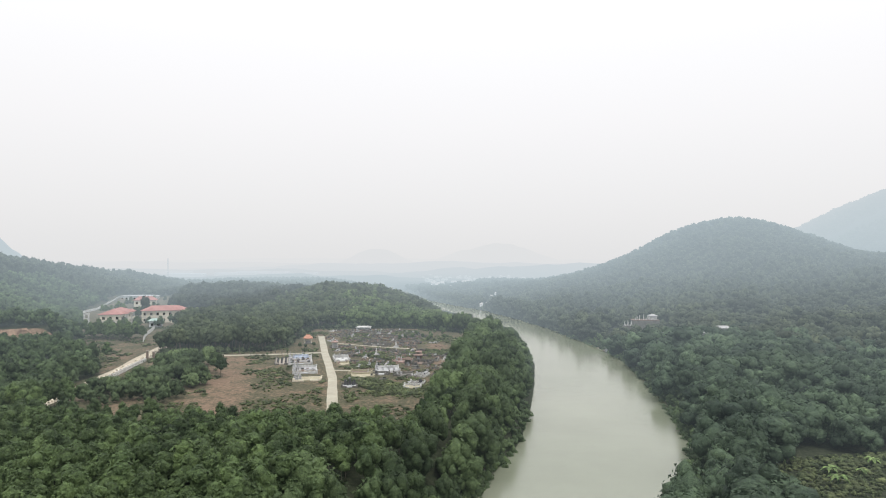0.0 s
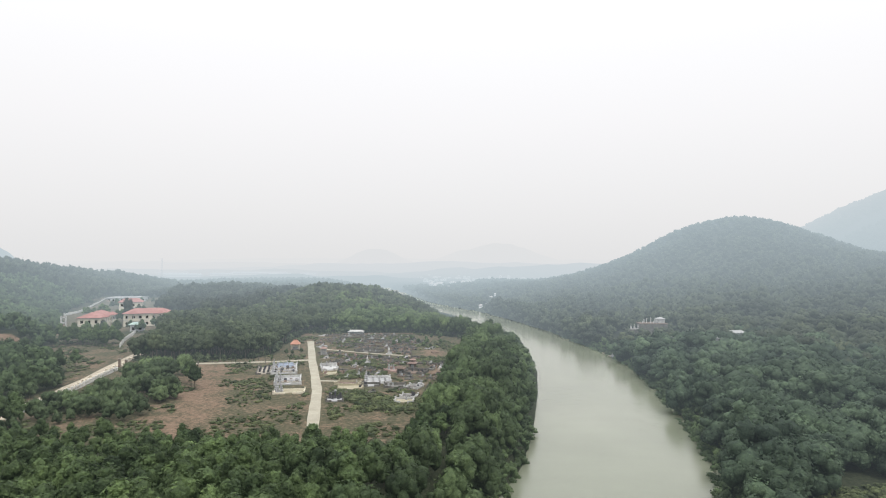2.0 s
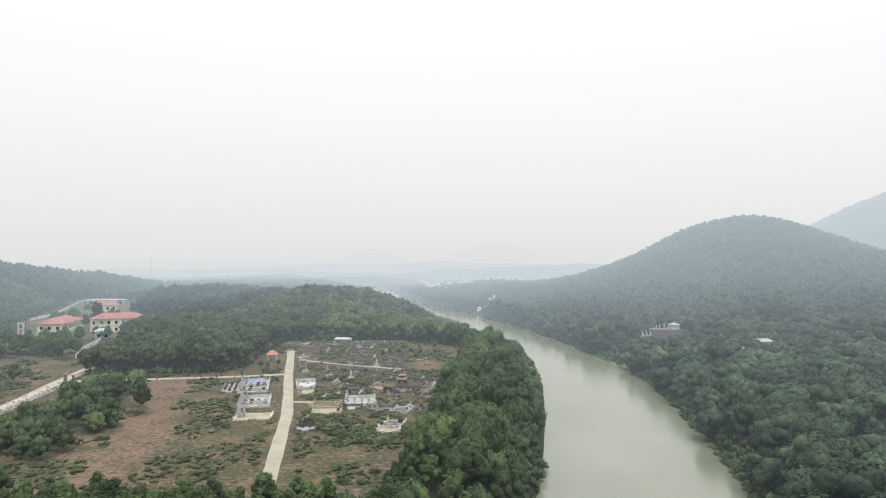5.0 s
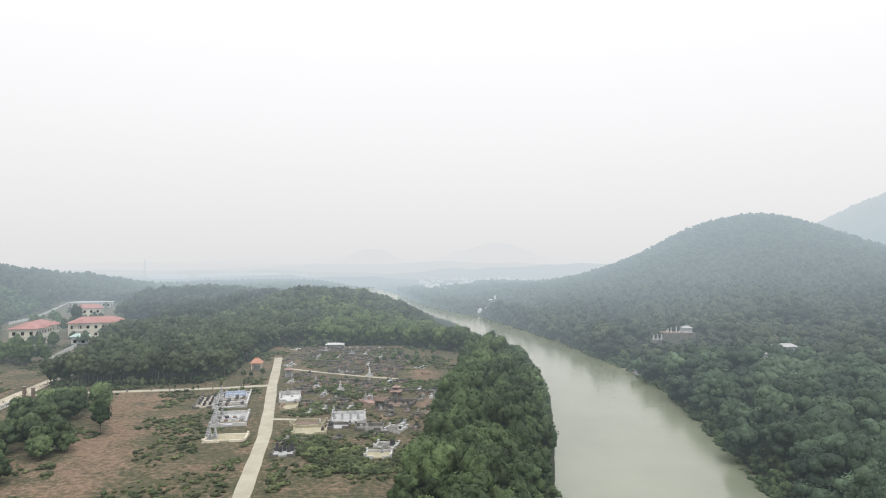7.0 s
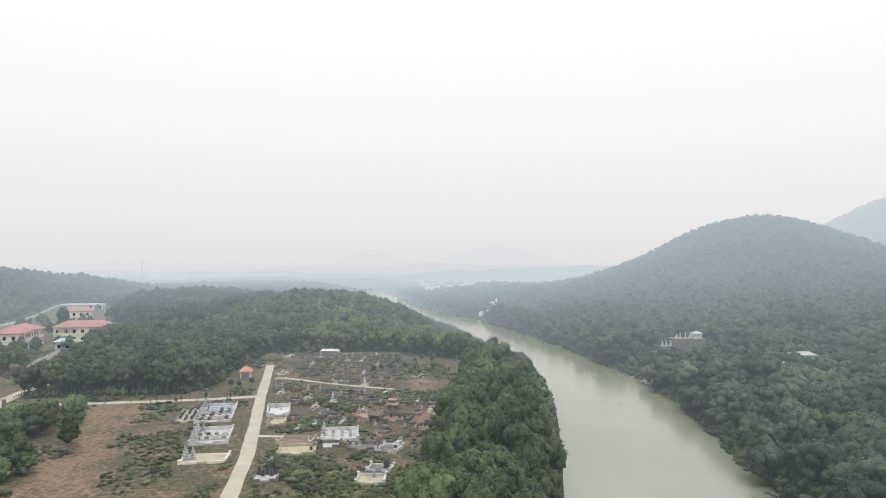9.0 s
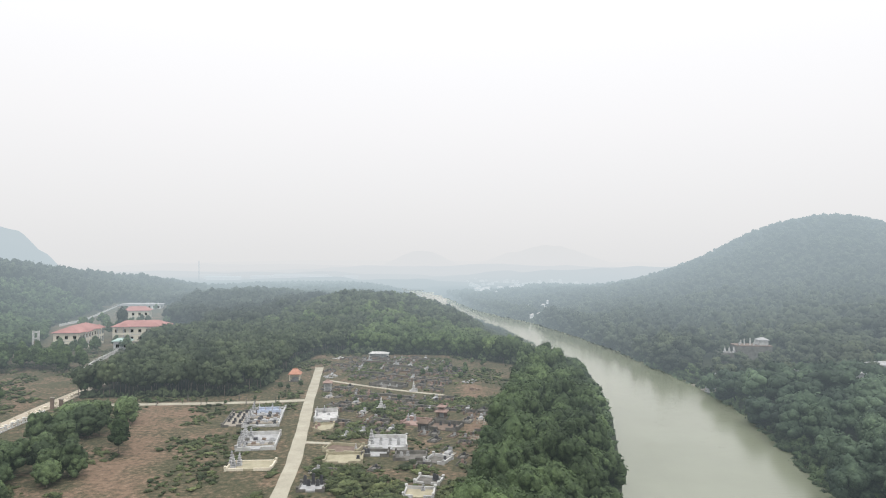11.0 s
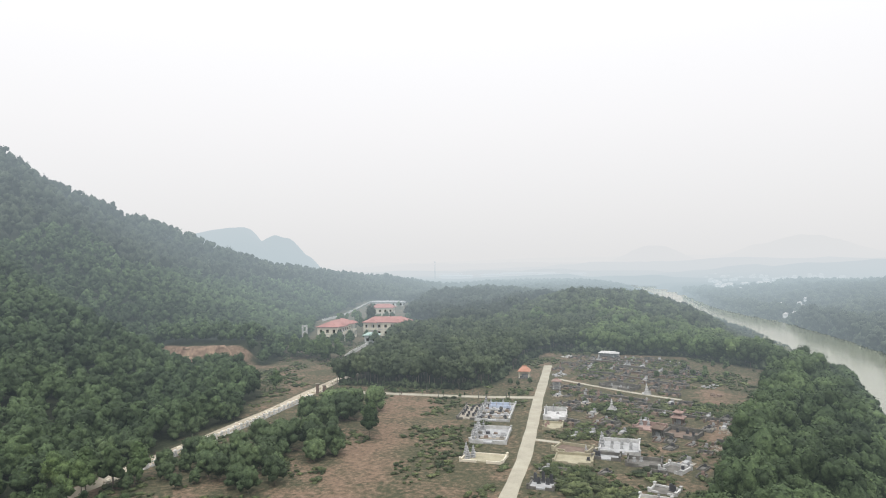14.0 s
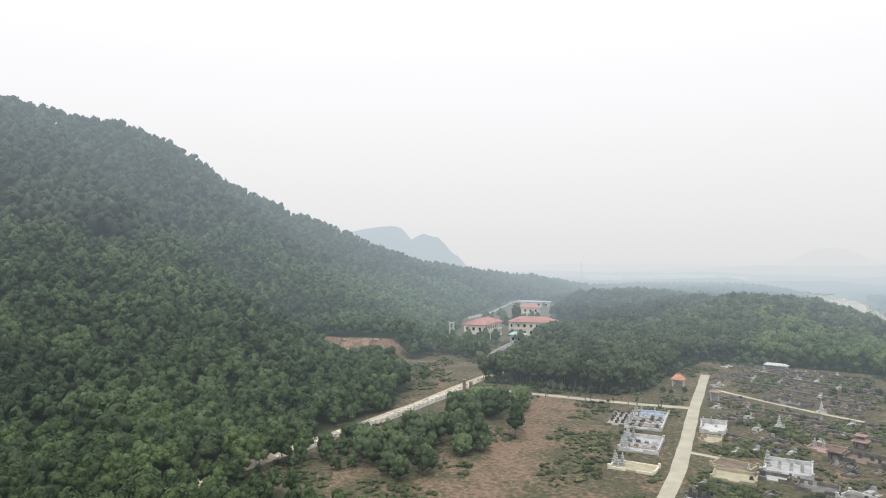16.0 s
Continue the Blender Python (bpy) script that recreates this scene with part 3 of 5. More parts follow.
# behind the cemetery and on the knoll
sp = scatter(-260, 75, 340, 560, 5.4, lambda x, y: wooded(x, y) & is_west(x, y) & (river_gap(x, y) > west_edge(y)) & ((x > -60) | (y > 400)) & ((x > -40) | (y > 355)) & (x > -215 - 0.1 * (y - 400)), 4)
dark = (sp[:, 0] < -112 - 14 * lattice(sp[:, 0], sp[:, 1], 25, 6)) & (sp[:, 1] > 395)
plant(sp[dark], 8, 16, 0.8, 1.1, 24, 20, BROADM, [("dark_wood", FAR_END, M_DARKWOOD, "tall dark wood beside the school")])
sp = sp[~dark]
plant(sp, 4.5, 12.5, 0.75, 1.2, 4, 18, BROADM, [("young_wood", 345, M_LIGHT, "light green young wood behind the graves"), ("knoll_wood", 470, M_KNOLL, "mixed green wood on a low knoll"), ("valley_wood", FAR_END, M_DARKWOOD, "dark mixed wood on the valley floor")],
      thin=lambda x, y: 1 - 0.52 * smooth(75, 12, river_gap(x, y)) * smooth(335, 380, y))
sp = scatter(-330, 0, 560, 1000, 7.6, lambda x, y: is_west(x, y) & (river_gap(x, y) > 7) & ~inside(x, y, CLEAR), 14)
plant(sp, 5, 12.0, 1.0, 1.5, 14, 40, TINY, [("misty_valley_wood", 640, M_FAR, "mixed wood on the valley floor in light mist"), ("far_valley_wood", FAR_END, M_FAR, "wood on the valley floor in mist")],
      thin=lambda x, y: 1 - 0.78 * smooth(95, 10, river_gap(x, y)))
# the mountain side
sp = scatter(-345, -105, 60, 330, 4.7, lambda x, y: wooded(x, y) & (x < -112) & off_bluff(x, y) & (land(x, y) < 40 + 26 * lattice(x, y, 45, 31)), 5)
plant(sp, 4.8, 10.5, 0.95, 1.4, 5, 12, MIDS, [("slope_wood", 235, M_SLOPE, "acacia wood climbing the lower mountain slope", MIDN), ("upper_slope_wood", FAR_END, M_HIGH, "acacia wood on the middle mountain slope")], soft=90)
sp = scatter(-330, -150, 328, 520, 5.0, lambda x, y: wooded(x, y) & (x < -195) & (land(x, y) < 30 + 20 * lattice(x, y, 40, 9)), 15)
plant(sp, 4.5, 8.0, 1.0, 1.4, 15, 16, SMALL, [("foot_wood", FAR_END, M_HIGH, "acacia wood at the mountain foot behind the school")])
sp = scatter(-560, -150, 60, 760, 7.0, lambda x, y: (x < -150) & ~inside(x, y, CLEAR) & (((y < 328) & ((x < -343) | (land(x, y) >= 40 + 26 * lattice(x, y, 45, 31)))) | ((y >= 328) & ((x <= -330) | (land(x, y) >= 30 + 20 * lattice(x, y, 40, 9)))) | ((y > 520) & (x < -262) & (land(x, y) > 5))), 6)
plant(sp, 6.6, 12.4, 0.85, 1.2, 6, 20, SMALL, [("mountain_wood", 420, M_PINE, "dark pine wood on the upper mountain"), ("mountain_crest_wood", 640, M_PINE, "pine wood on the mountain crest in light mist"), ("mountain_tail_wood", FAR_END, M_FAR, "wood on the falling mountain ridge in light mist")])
# the east bank
OPEN_EAST = [(66, 136), (84, 146), (112, 151), (140, 149), (140, 80), (58, 80)]
sp = scatter(30, 300, 95, 430, 7.6, lambda x, y: ~is_west(x, y) & (river_gap(x, y) > np.where(y < 175, 3.0, -1.0)) & ~inside(x, y, OPEN_EAST) & (np.hypot(x - 124, y - 390) > 11) & (np.hypot(x - 91, y - 347) > 9), 7)
near_east = np.hypot(sp[:, 0] - 3, sp[:, 1] - 70) + 30 * lattice(sp[:, 0], sp[:, 1], 30, 3) < 235
plant(sp[near_east], 5, 15, 0.85, 1.35, 7, 17, JUNGLE, [("east_bank_wood", FAR_END, M_EAST, "dense mixed riverside jungle with uneven crowns")], single=("east", lambda x, y: (river_gap(x, y) < 9) & (y > 140)))
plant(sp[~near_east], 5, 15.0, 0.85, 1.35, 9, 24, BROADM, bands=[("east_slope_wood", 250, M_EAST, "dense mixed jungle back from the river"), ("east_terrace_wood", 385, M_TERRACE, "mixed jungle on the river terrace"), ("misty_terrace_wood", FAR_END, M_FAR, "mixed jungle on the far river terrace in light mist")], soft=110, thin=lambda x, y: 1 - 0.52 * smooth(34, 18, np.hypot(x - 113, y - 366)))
sp = scatter(-40, 480, 300, 600, 7.0, lambda x, y: ~is_west(x, y) & (river_gap(x, y) > -2) & ((x > 300) | (y > 430)), 8)
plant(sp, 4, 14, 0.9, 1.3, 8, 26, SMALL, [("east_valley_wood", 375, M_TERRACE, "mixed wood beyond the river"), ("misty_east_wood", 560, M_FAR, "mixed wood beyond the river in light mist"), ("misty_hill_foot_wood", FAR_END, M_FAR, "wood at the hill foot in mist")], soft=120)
sp = scatter(-160, 700, 600, 960, 8.0, lambda x, y: ~is_west(x, y) & (river_gap(x, y) > 2), 18)
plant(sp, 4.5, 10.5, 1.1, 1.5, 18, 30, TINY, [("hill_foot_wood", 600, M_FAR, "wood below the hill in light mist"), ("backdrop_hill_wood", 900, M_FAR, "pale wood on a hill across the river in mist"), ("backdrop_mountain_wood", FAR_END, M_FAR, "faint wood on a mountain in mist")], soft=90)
sp = scatter(560, 960, 1000, 1330, 11.0, lambda x, y: land(x, y) > 30, 19)
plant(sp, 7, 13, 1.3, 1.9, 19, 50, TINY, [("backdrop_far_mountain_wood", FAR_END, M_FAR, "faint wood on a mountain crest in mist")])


# ---------------------------------------------------------------- distance
def far_hill(name, x, y, height, sx, sy, mat, label, seed):
    n = 64
    u = np.linspace(-2.6, 2.6, n)
    U, V = np.meshgrid(u, u)
    X, Y = x + U * sx, y + V * sy
    Z = height * np.exp(-(U ** 2 + V ** 2) / 2) * (1 + (0.22 if height > 50 else 0.5) * (lattice(X, Y, sx * 0.33, seed) - 0.5)) + 8 * (lattice(X, Y, 40, seed + 1) - 0.5) - 8
    i = np.arange(n * n).reshape(n, n)
    q = np.stack([i[:-1, :-1], i[:-1, 1:], i[1:, 1:], i[1:, :-1]], -1).reshape(-1, 4)
    return tagged(new(name, mesh_of(name, np.stack([X, Y, Z], -1).reshape(-1, 3), q, mat, True)), label, "hill", kind="structure")


# one material for all far hills, its haze painted in
M_HAZE_PAINT = far_haze_paint("hill_haze_painted")
far_hill("backdrop_hill_west", -850, 955, 118, 112, 85, M_HAZE_PAINT, "wooded ridge with painted haze", 3)
far_hill("backdrop_spur_west", -742, 984, 90, 60, 60, M_HAZE_PAINT, "wooded spur of a ridge with painted haze", 4)
for name, x, y, height, sx, sy in (("backdrop_ridge_near", -270, 1250, 13, 220, 50), ("backdrop_ridge_valley", 330, 1480, 30, 330, 90), ("backdrop_ridge_left", -560, 1560, 18, 420, 80),
                                   ("backdrop_ridge_mid", 100, 1950, 34, 560, 110), ("backdrop_ridge_plain", -900, 2300, 30, 700, 120), ("backdrop_ridge_last", 0, 3300, 46, 1500, 200)):
    far_hill(name, x, y, height, sx, sy, M_HAZE_PAINT, "low wooded ridge fading in painted haze", int(y) % 17)
far_hill("backdrop_hill_middle", 250, 3000, 118, 190, 200, M_HAZE_PAINT, "hill made pale by thick painted haze", 5)
far_hill("backdrop_hill_small", -290, 2700, 80, 110, 130, M_HAZE_PAINT, "small hill made faint by thick painted haze", 8)


# ---------------------------------------------------------------- building blocks for things
M_WHITE = rough_paint("limewashed_masonry", (0.33, 0.325, 0.31), (0.57, 0.565, 0.55), 0.8, 0.85)
M_FENCE = rough_paint("whitewashed_fence_masonry", (0.44, 0.43, 0.40), (0.66, 0.65, 0.62), 0.5, 0.85)
M_STONE = rough_paint("pale_carved_stone", (0.25, 0.25, 0.245), (0.42, 0.42, 0.415), 0.8, 0.7)
M_CREAM = rough_paint("cream_wall_paint", (0.60, 0.54, 0.43), (0.70, 0.64, 0.52), 0.3, 0.85)
M_YELLOW = rough_paint("yellowed_plaster", (0.27, 0.245, 0.165), (0.38, 0.345, 0.245), 0.6, 0.9)
M_REDROOF = rough_paint("red_roof_tiles", (0.285, 0.138, 0.120), (0.38, 0.192, 0.168), 0.3, 0.75)
M_ORANGE = rough_paint("orange_roof_tiles", (0.36, 0.17, 0.11), (0.46, 0.24, 0.165), 0.6, 0.75)
M_GREENROOF = rough_paint("pale_green_sheet_roof", (0.30, 0.40, 0.36), (0.40, 0.50, 0.45), 0.6, 0.6)
M_DARK = rough_paint("dark_granite", (0.030, 0.030, 0.034), (0.075, 0.075, 0.080), 1.5, 0.45, spec=0.5)
M_GREY = rough_paint("weathered_grey_masonry", (0.085, 0.08, 0.07), (0.18, 0.17, 0.15), 0.8, 0.95)
M_BROWN = rough_paint("weathered_brown_masonry", (0.12, 0.09, 0.07), (0.21, 0.155, 0.12), 0.8, 0.95)
M_PINK = rough_paint("faded_pink_paint", (0.24, 0.165, 0.14), (0.33, 0.235, 0.20), 0.8, 0.9)
M_BLUE = rough_paint("pale_blue_glazed_tile", (0.34, 0.39, 0.50), (0.48, 0.53, 0.62), 1.0, 0.4)
M_SAND = rough_paint("sandy_rubble", (0.23, 0.205, 0.165), (0.34, 0.305, 0.25), 0.6, 0.95)
M_BRICK = rough_paint("red_brown_brick", (0.22, 0.11, 0.07), (0.33, 0.18, 0.12), 1.2, 0.95)
M_STEEL = rough_paint("galvanised_steel", (0.30, 0.31, 0.32), (0.42, 0.43, 0.44), 1.0, 0.5)
m, t, b = material("dark_window_glass", 0.12, 0, 0.5)
b.inputs["Base Color"].default_value = (0.035, 0.042, 0.045, 1)
M_GLASS = m


def block(bm, x0, y0, z0, x1, y1, z1, taper=0.0):
    """A box, narrowed at its top by taper."""
    cx, cy = (x0 + x1) / 2, (y0 + y1) / 2
    k = 1 - taper
    lo = [bm.verts.new((x, y, z0)) for x, y in ((x0, y0), (x1, y0), (x1, y1), (x0, y1))]
    hi = [bm.verts.new((cx + (x - cx) * k, cy + (y - cy) * k, z1)) for x, y in ((x0, y0), (x1, y0), (x1, y1), (x0, y1))]
    bm.faces.new(lo[::-1])
    bm.faces.new(hi)
    for i in range(4):
        j = (i + 1) % 4
        bm.faces.new((lo[i], lo[j], hi[j], hi[i]))


def drum(bm, x, y, z0, z1, r0, r1, n=8):
    lo = [bm.verts.new((x + r0 * math.cos(i / n * 2 * math.pi), y + r0 * math.sin(i / n * 2 * math.pi), z0)) for i in range(n)]
    hi = [bm.verts.new((x + r1 * math.cos(i / n * 2 * math.pi), y + r1 * math.sin(i / n * 2 * math.pi), z1)) for i in range(n)]
    bm.faces.new(lo[::-1])
    bm.faces.new(hi)
    for i in range(n):
        j = (i + 1) % n
        bm.faces.new((lo[i], lo[j], hi[j], hi[i]))


def boxes(*specs):
    bm = bmesh.new()
    for q in specs:
        block(bm, *q)
    return bm


def part(name, bm, mat, parent, label=""):
    me = bpy.data.meshes.new(name)
    bm.to_mesh(me)
    bm.free()
    me.materials.append(mat)
    ob = new(name, me)
    ob.parent = parent
    if label:
        ob["label"] = label
    return ob


def thing(name, x, y, turn, label, category, group="", z=None):
    ob = new(name)
    ob.empty_display_size = 0.5
    ob.matrix_world = pose(x, y, float(land(x, y)) if z is None else z, 0, 0, turn)
    return tagged(ob, label, category, group)


def at(x, y, turn, size=1.0, sink=0.03):
    return pose(x, y, float(land(x, y)) - sink, 0, 0, turn) @ Matrix.Scale(size, 4)


# ---------------------------------------------------------------- graves
def stele(parent, x, y, z, h, mat, tiers=4):
    """A tiered, tapering stele with curled eaves and a ball on top."""
    bm = bmesh.new()
    w = h * 0.15
    rings = [(1.3, 0.0), (1.3, 0.1)]
    up = 0.1
    for k in range(tiers):
        q, th = 1 - 0.2 * k, 0.8 / tiers
        rings += [(q * 0.72, up), (q * 0.72, up + th * 0.66), (q * 1.2, up + th * 0.66), (q * 0.9, up + th * 0.86)]
        up += th * 0.86
    rings += [(0.3, up), (0.05, up + 0.12)]
    last = None
    for q, u in rings:
        ring = [bm.verts.new((x + a * w * q, y + c * w * q, z + h * u)) for a, c in ((-1, -1), (1, -1), (1, 1), (-1, 1))]
        if last:
            for k in range(4):
                bm.faces.new((last[k], last[(k + 1) % 4], ring[(k + 1) % 4], ring[k]))
        else:
            bm.faces.new(ring[::-1])
        last = ring
    bm.faces.new(last)
    return part("stele", bm, mat, parent)


def headstone(parent, x, y, z, h, mat, w=0.6):
    bm = bmesh.new()
    block(bm, x - w * 0.65, y - 0.16, z, x + w * 0.65, y + 0.2, z + 0.18)
    block(bm, x - w * 0.5, y - 0.06, z + 0.18, x + w * 0.5, y + 0.1, z + h * 0.8)
    block(bm, x - w * 0.55, y - 0.09, z + h * 0.8, x + w * 0.55, y + 0.13, z + h, 0.4)
    return part("headstone", bm, mat, parent)


def plot(name, x, y, turn, w, d, wall, floor, h, label, steles=(), stones=(), back=0.0, base=0.25, stone_mat=None, stele_mat=None):
    """A walled family plot: a raised slab, a low wall with piers, stelae and headstones."""
    p = thing(name, x, y, turn, label, "grave plot", "family plots in the cemetery")
    part("slab", boxes((-w / 2, -d / 2, -0.3, w / 2, d / 2, base)), floor, p)
    bm = bmesh.new()
    tk = 0.22
    block(bm, -w / 2 - 0.05, d / 2 - tk, -0.3, w / 2 + 0.05, d / 2 + 0.05, base + h + back)
    block(bm, -w / 2 - 0.05, -d / 2 - 0.05, -0.3, -w / 2 + tk, d / 2 - tk, base + h)
    block(bm, w / 2 - tk, -d / 2 - 0.05, -0.3, w / 2 + 0.05, d / 2 - tk, base + h)
    g = min(1.0, w * 0.18)
    block(bm, -w / 2 + tk, -d / 2 - 0.05, -0.3, -g, -d / 2 + tk, base + h * 0.8)
    block(bm, g, -d / 2 - 0.05, -0.3, w / 2 - tk, -d / 2 + tk, base + h * 0.8)
    part("low_wall", bm, wall, p)
    for sx, sy in ((-1, -1), (1, -1), (1, 1), (-1, 1)):
        part("corner_pier", boxes((sx * w / 2 - 0.2, sy * d / 2 - 0.2, -0.3, sx * w / 2 + 0.2, sy * d / 2 + 0.2, base + h + 0.3), (sx * w / 2 - 0.28, sy * d / 2 - 0.28, base + h + 0.3, sx * w / 2 + 0.28, sy * d / 2 + 0.28, base + h + 0.42, 0.3)), wall, p)
    for sx, sy, sh in steles:
        stele(p, sx * w, sy * d, base, sh, stele_mat or M_STONE)
    for sx, sy, sh in stones:
        headstone(p, sx * w, sy * d, base, sh, stone_mat or M_DARK)
    return p


rows9 = [((i - 1.5) / 4.6 + 0.03 * ((j * 3 + i) % 4 - 1.5), (j - 3.5) / 8.6, 0.6 + 0.15 * ((i * 5 + j * 3) % 4)) for i in range(4) for j in range(8) if (i * 7 + j * 5) % 9 not in (1, 4, 6)]
plot("family_plot", -55.2, 245, 13, 8.6, 18, M_WHITE, M_STONE, 0.5, "long white-walled plot with scattered rows of dark headstones", [(-0.46, 0.05, 2.4), (-0.46, 0.45, 2.8), (-0.46, 0.3, 2.2), (-0.44, -0.15, 2.6), (-0.44, -0.38, 2.9), (-0.3, 0.46, 2.0), (0.1, 0.46, 2.1)], rows9[::2])
for x, y, w, rows in ((-55.2, 245, 7.6, (-6.4, -3.6, -0.8, 2.0)), (-48.6, 223.2, 7.2, (-2.6, 0.6))):
    for k, d in enumerate(rows):
        p = thing("grave_bench", x - d * 0.225, y + d * 0.974, 13, "low pale kerbed bench of small tombs inside a walled plot", "grave bench", "benches of tombs", z=0.26)
        part("bench", boxes((-w / 2, -0.75, 0, w / 2, 0.75, 0.3)), M_STONE if k % 2 else M_SAND, p)
        for q in range(4):
            part("tomb", boxes((-w / 2 + 0.5 + q * w / 4, -0.45, 0.3, -w / 2 + 0.5 + q * w / 4 + 1.0, 0.45, 0.62 + 0.12 * ((q + k) % 3), 0.2)), (M_DARK, M_GREY, M_STONE, M_BROWN)[(q * 3 + k) % 4], p)
p = thing("tile_shrine", -56.2, 250, 13, "pale blue tiled altar row inside a walled plot", "altar", z=0.26)
part("altar", boxes((-2.8, -0.6, 0, 3.2, 0.6, 0.7), (-2.6, 0.2, 0.7, 3.0, 0.6, 1.3)), M_BLUE, p)
for k in range(4):
    part("post", boxes((-2.5 + k * 1.8 - 0.12, -0.5, 0.7, -2.5 + k * 1.8 + 0.12, -0.26, 1.7)), M_STONE, p)
plot("family_plot", -48.6, 223.2, 13, 8.2, 11.5, M_WHITE, M_STONE, 0.55, "white raised grave platform with tiered stone stelae", [(-0.46, -0.3, 2.6), (-0.46, 0.0, 3.0), (-0.44, 0.3, 3.2), (-0.3, 0.42, 2.4), (-0.3, -0.4, 2.0), (-0.45, -0.15, 2.2), (-0.45, 0.15, 2.5), (-0.44, 0.44, 2.7), (-0.2, 0.2, 1.6)], [(0.1, 0.1, 0.6), (0.1, -0.2, 0.6)], 0.2, 0.35, M_STONE)
plot("family_plot", -44.2, 207.3, 8, 8.8, 5.0, M_CREAM, M_YELLOW, 0.2, "pale low grave platform with two white stelae", [(-0.46, 0.2, 3.0), (-0.36, -0.25, 2.8), (-0.40, 0.0, 2.2), (-0.3, 0.3, 2.4), (-0.26, -0.05, 2.6)], [], 0.0, 0.35)
plot("family_plot", -61.8, 243, 13, 5.0, 15, M_GREY, M_SAND, 0.35, "weathered grey plot crowded with small dark headstones", [], [((i - 1) / 3.4, (j - 2.5) / 7 + 0.02 * (i - 1), 0.55 + 0.2 * ((i + j) % 3)) for i in range(3) for j in range(6) if (i * 4 + j * 3) % 5])
plot("family_plot", -39.6, 247, 14, 5.8, 8.5, M_WHITE, M_WHITE, 0.6, "bright white grave platform beside the lane", [(-0.42, 0.42, 2.0), (-0.1, 0.44, 2.2), (-0.42, 0.1, 1.6)], [(0.1, 0.1, 0.5)], 0.5, 0.4, M_STONE)
plot("family_plot", -37.3, 236.2, 10, 4.4, 5.2, M_YELLOW, M_YELLOW, 0.3, "small cream grave platform with stained slab", [], [(-0.3, 0.2, 0.8), (-0.4, -0.2, 0.8)], 0.1, 0.4, M_PINK)
plot("family_plot", -19.6, 224.8, 8, 8.2, 8.6, M_WHITE, M_STONE, 0.55, "large white grave plot with stone tombs and a tall stele", [(-0.46, 0.02, 3.6), (-0.45, 0.4, 2.2), (0.2, 0.42, 1.4)], [(-0.2, 0.2, 0.8), (0.05, 0.2, 0.8), (0.28, 0.2, 0.8), (-0.2, -0.15, 0.8), (0.05, -0.15, 0.8), (0.28, -0.15, 0.8)], 0.2, 0.3, M_STONE)
plot("family_plot", -26.8, 213, 8, 7.6, 5.6, M_YELLOW, M_YELLOW, 0.35, "cream-coloured empty grave plot with a low wall", [], [(0.38, -0.05, 0.7)], 0.15, 0.4)
plot("family_plot", -28.6, 220, -8, 7.4, 4.8, M_YELLOW, M_BROWN, 0.5, "brown-floored grave plot inside a pale wall", [(0.36, 0.1, 1.5)], [], 0.1, 0.2, stele_mat=M_WHITE)
plot("family_plot", -21.0, 217.3, 4, 5.4, 3.0, M_GREY, M_STONE, 0.5, "grey-walled grave plot with pale slab", [], [(-0.42, 0.1, 1.0), (-0.3, 0.1, 1.0)], 0.1)
plot("family_plot", -13.4, 216, 4, 6.6, 4.4, M_GREY, M_GREY, 0.6, "mossy grey-walled grave plot", [], [(-0.3, 0.1, 0.9), (-0.1, 0.2, 0.9)], 0.1, 0.2, M_STONE)
plot("family_plot", -7.5, 214.6, -22, 4.4, 4.2, M_WHITE, M_GREY, 0.5, "white-edged grave plot overgrown inside", [], [(0.3, 0.1, 0.9)], 0.1, 0.15)
plot("family_plot", -28.8, 196.8, 6, 4.6, 3.8, M_GREY, M_STONE, 0.25, "pale grave slab with dark granite headstones", [], [(-0.32, 0.3, 1.7), (0.0, 0.32, 2.0), (0.32, 0.3, 1.7), (-0.15, 0.1, 1.2), (0.2, 0.1, 1.2)], 0.2, 0.3)
plot("family_plot", -9.2, 195.6, 0, 5.2, 4.0, M_WHITE, M_YELLOW, 0.4, "small white-walled plot with a stele", [(0.1, 0.3, 1.8)], [], 0.1, 0.3)
plot("family_plot", -8.2, 202.5, -10, 4.6, 3.4, M_WHITE, M_GREY, 0.3, "grave plot edged in white with dark urns", [], [(0.2, 0.1, 1.3), (0.32, 0.1, 1.1)], 0.0, 0.1)
plot("family_plot", -15.5, 243.0, -12, 6.5, 4.4, M_PINK, M_PINK, 0.5, "faded pink plastered grave plot", [(-0.4, 0.3, 2.2), (-0.15, 0.4, 2.0)], [(0.2, 0.2, 0.9)], 0.4, 0.3)
plot("family_plot", -8.0, 240.0, -14, 7.5, 5.5, M_GREY, M_BROWN, 0.7, "brown weathered walled plot beside a shrine", [], [(-0.2, 0.2, 1.0), (0.1, 0.2, 1.0), (0.35, -0.1, 1.1)], 0.3, 0.25)
plot("family_plot", -30.0, 288.5, -24, 11, 5.5, M_GREY, M_GREY, 0.9, "dark mossy walled plot beside a footpath", [], [(-0.3, 0.1, 0.8), (0.0, 0.1, 0.8), (0.25, 0.1, 0.8)], 0.2, 0.1, M_STONE)

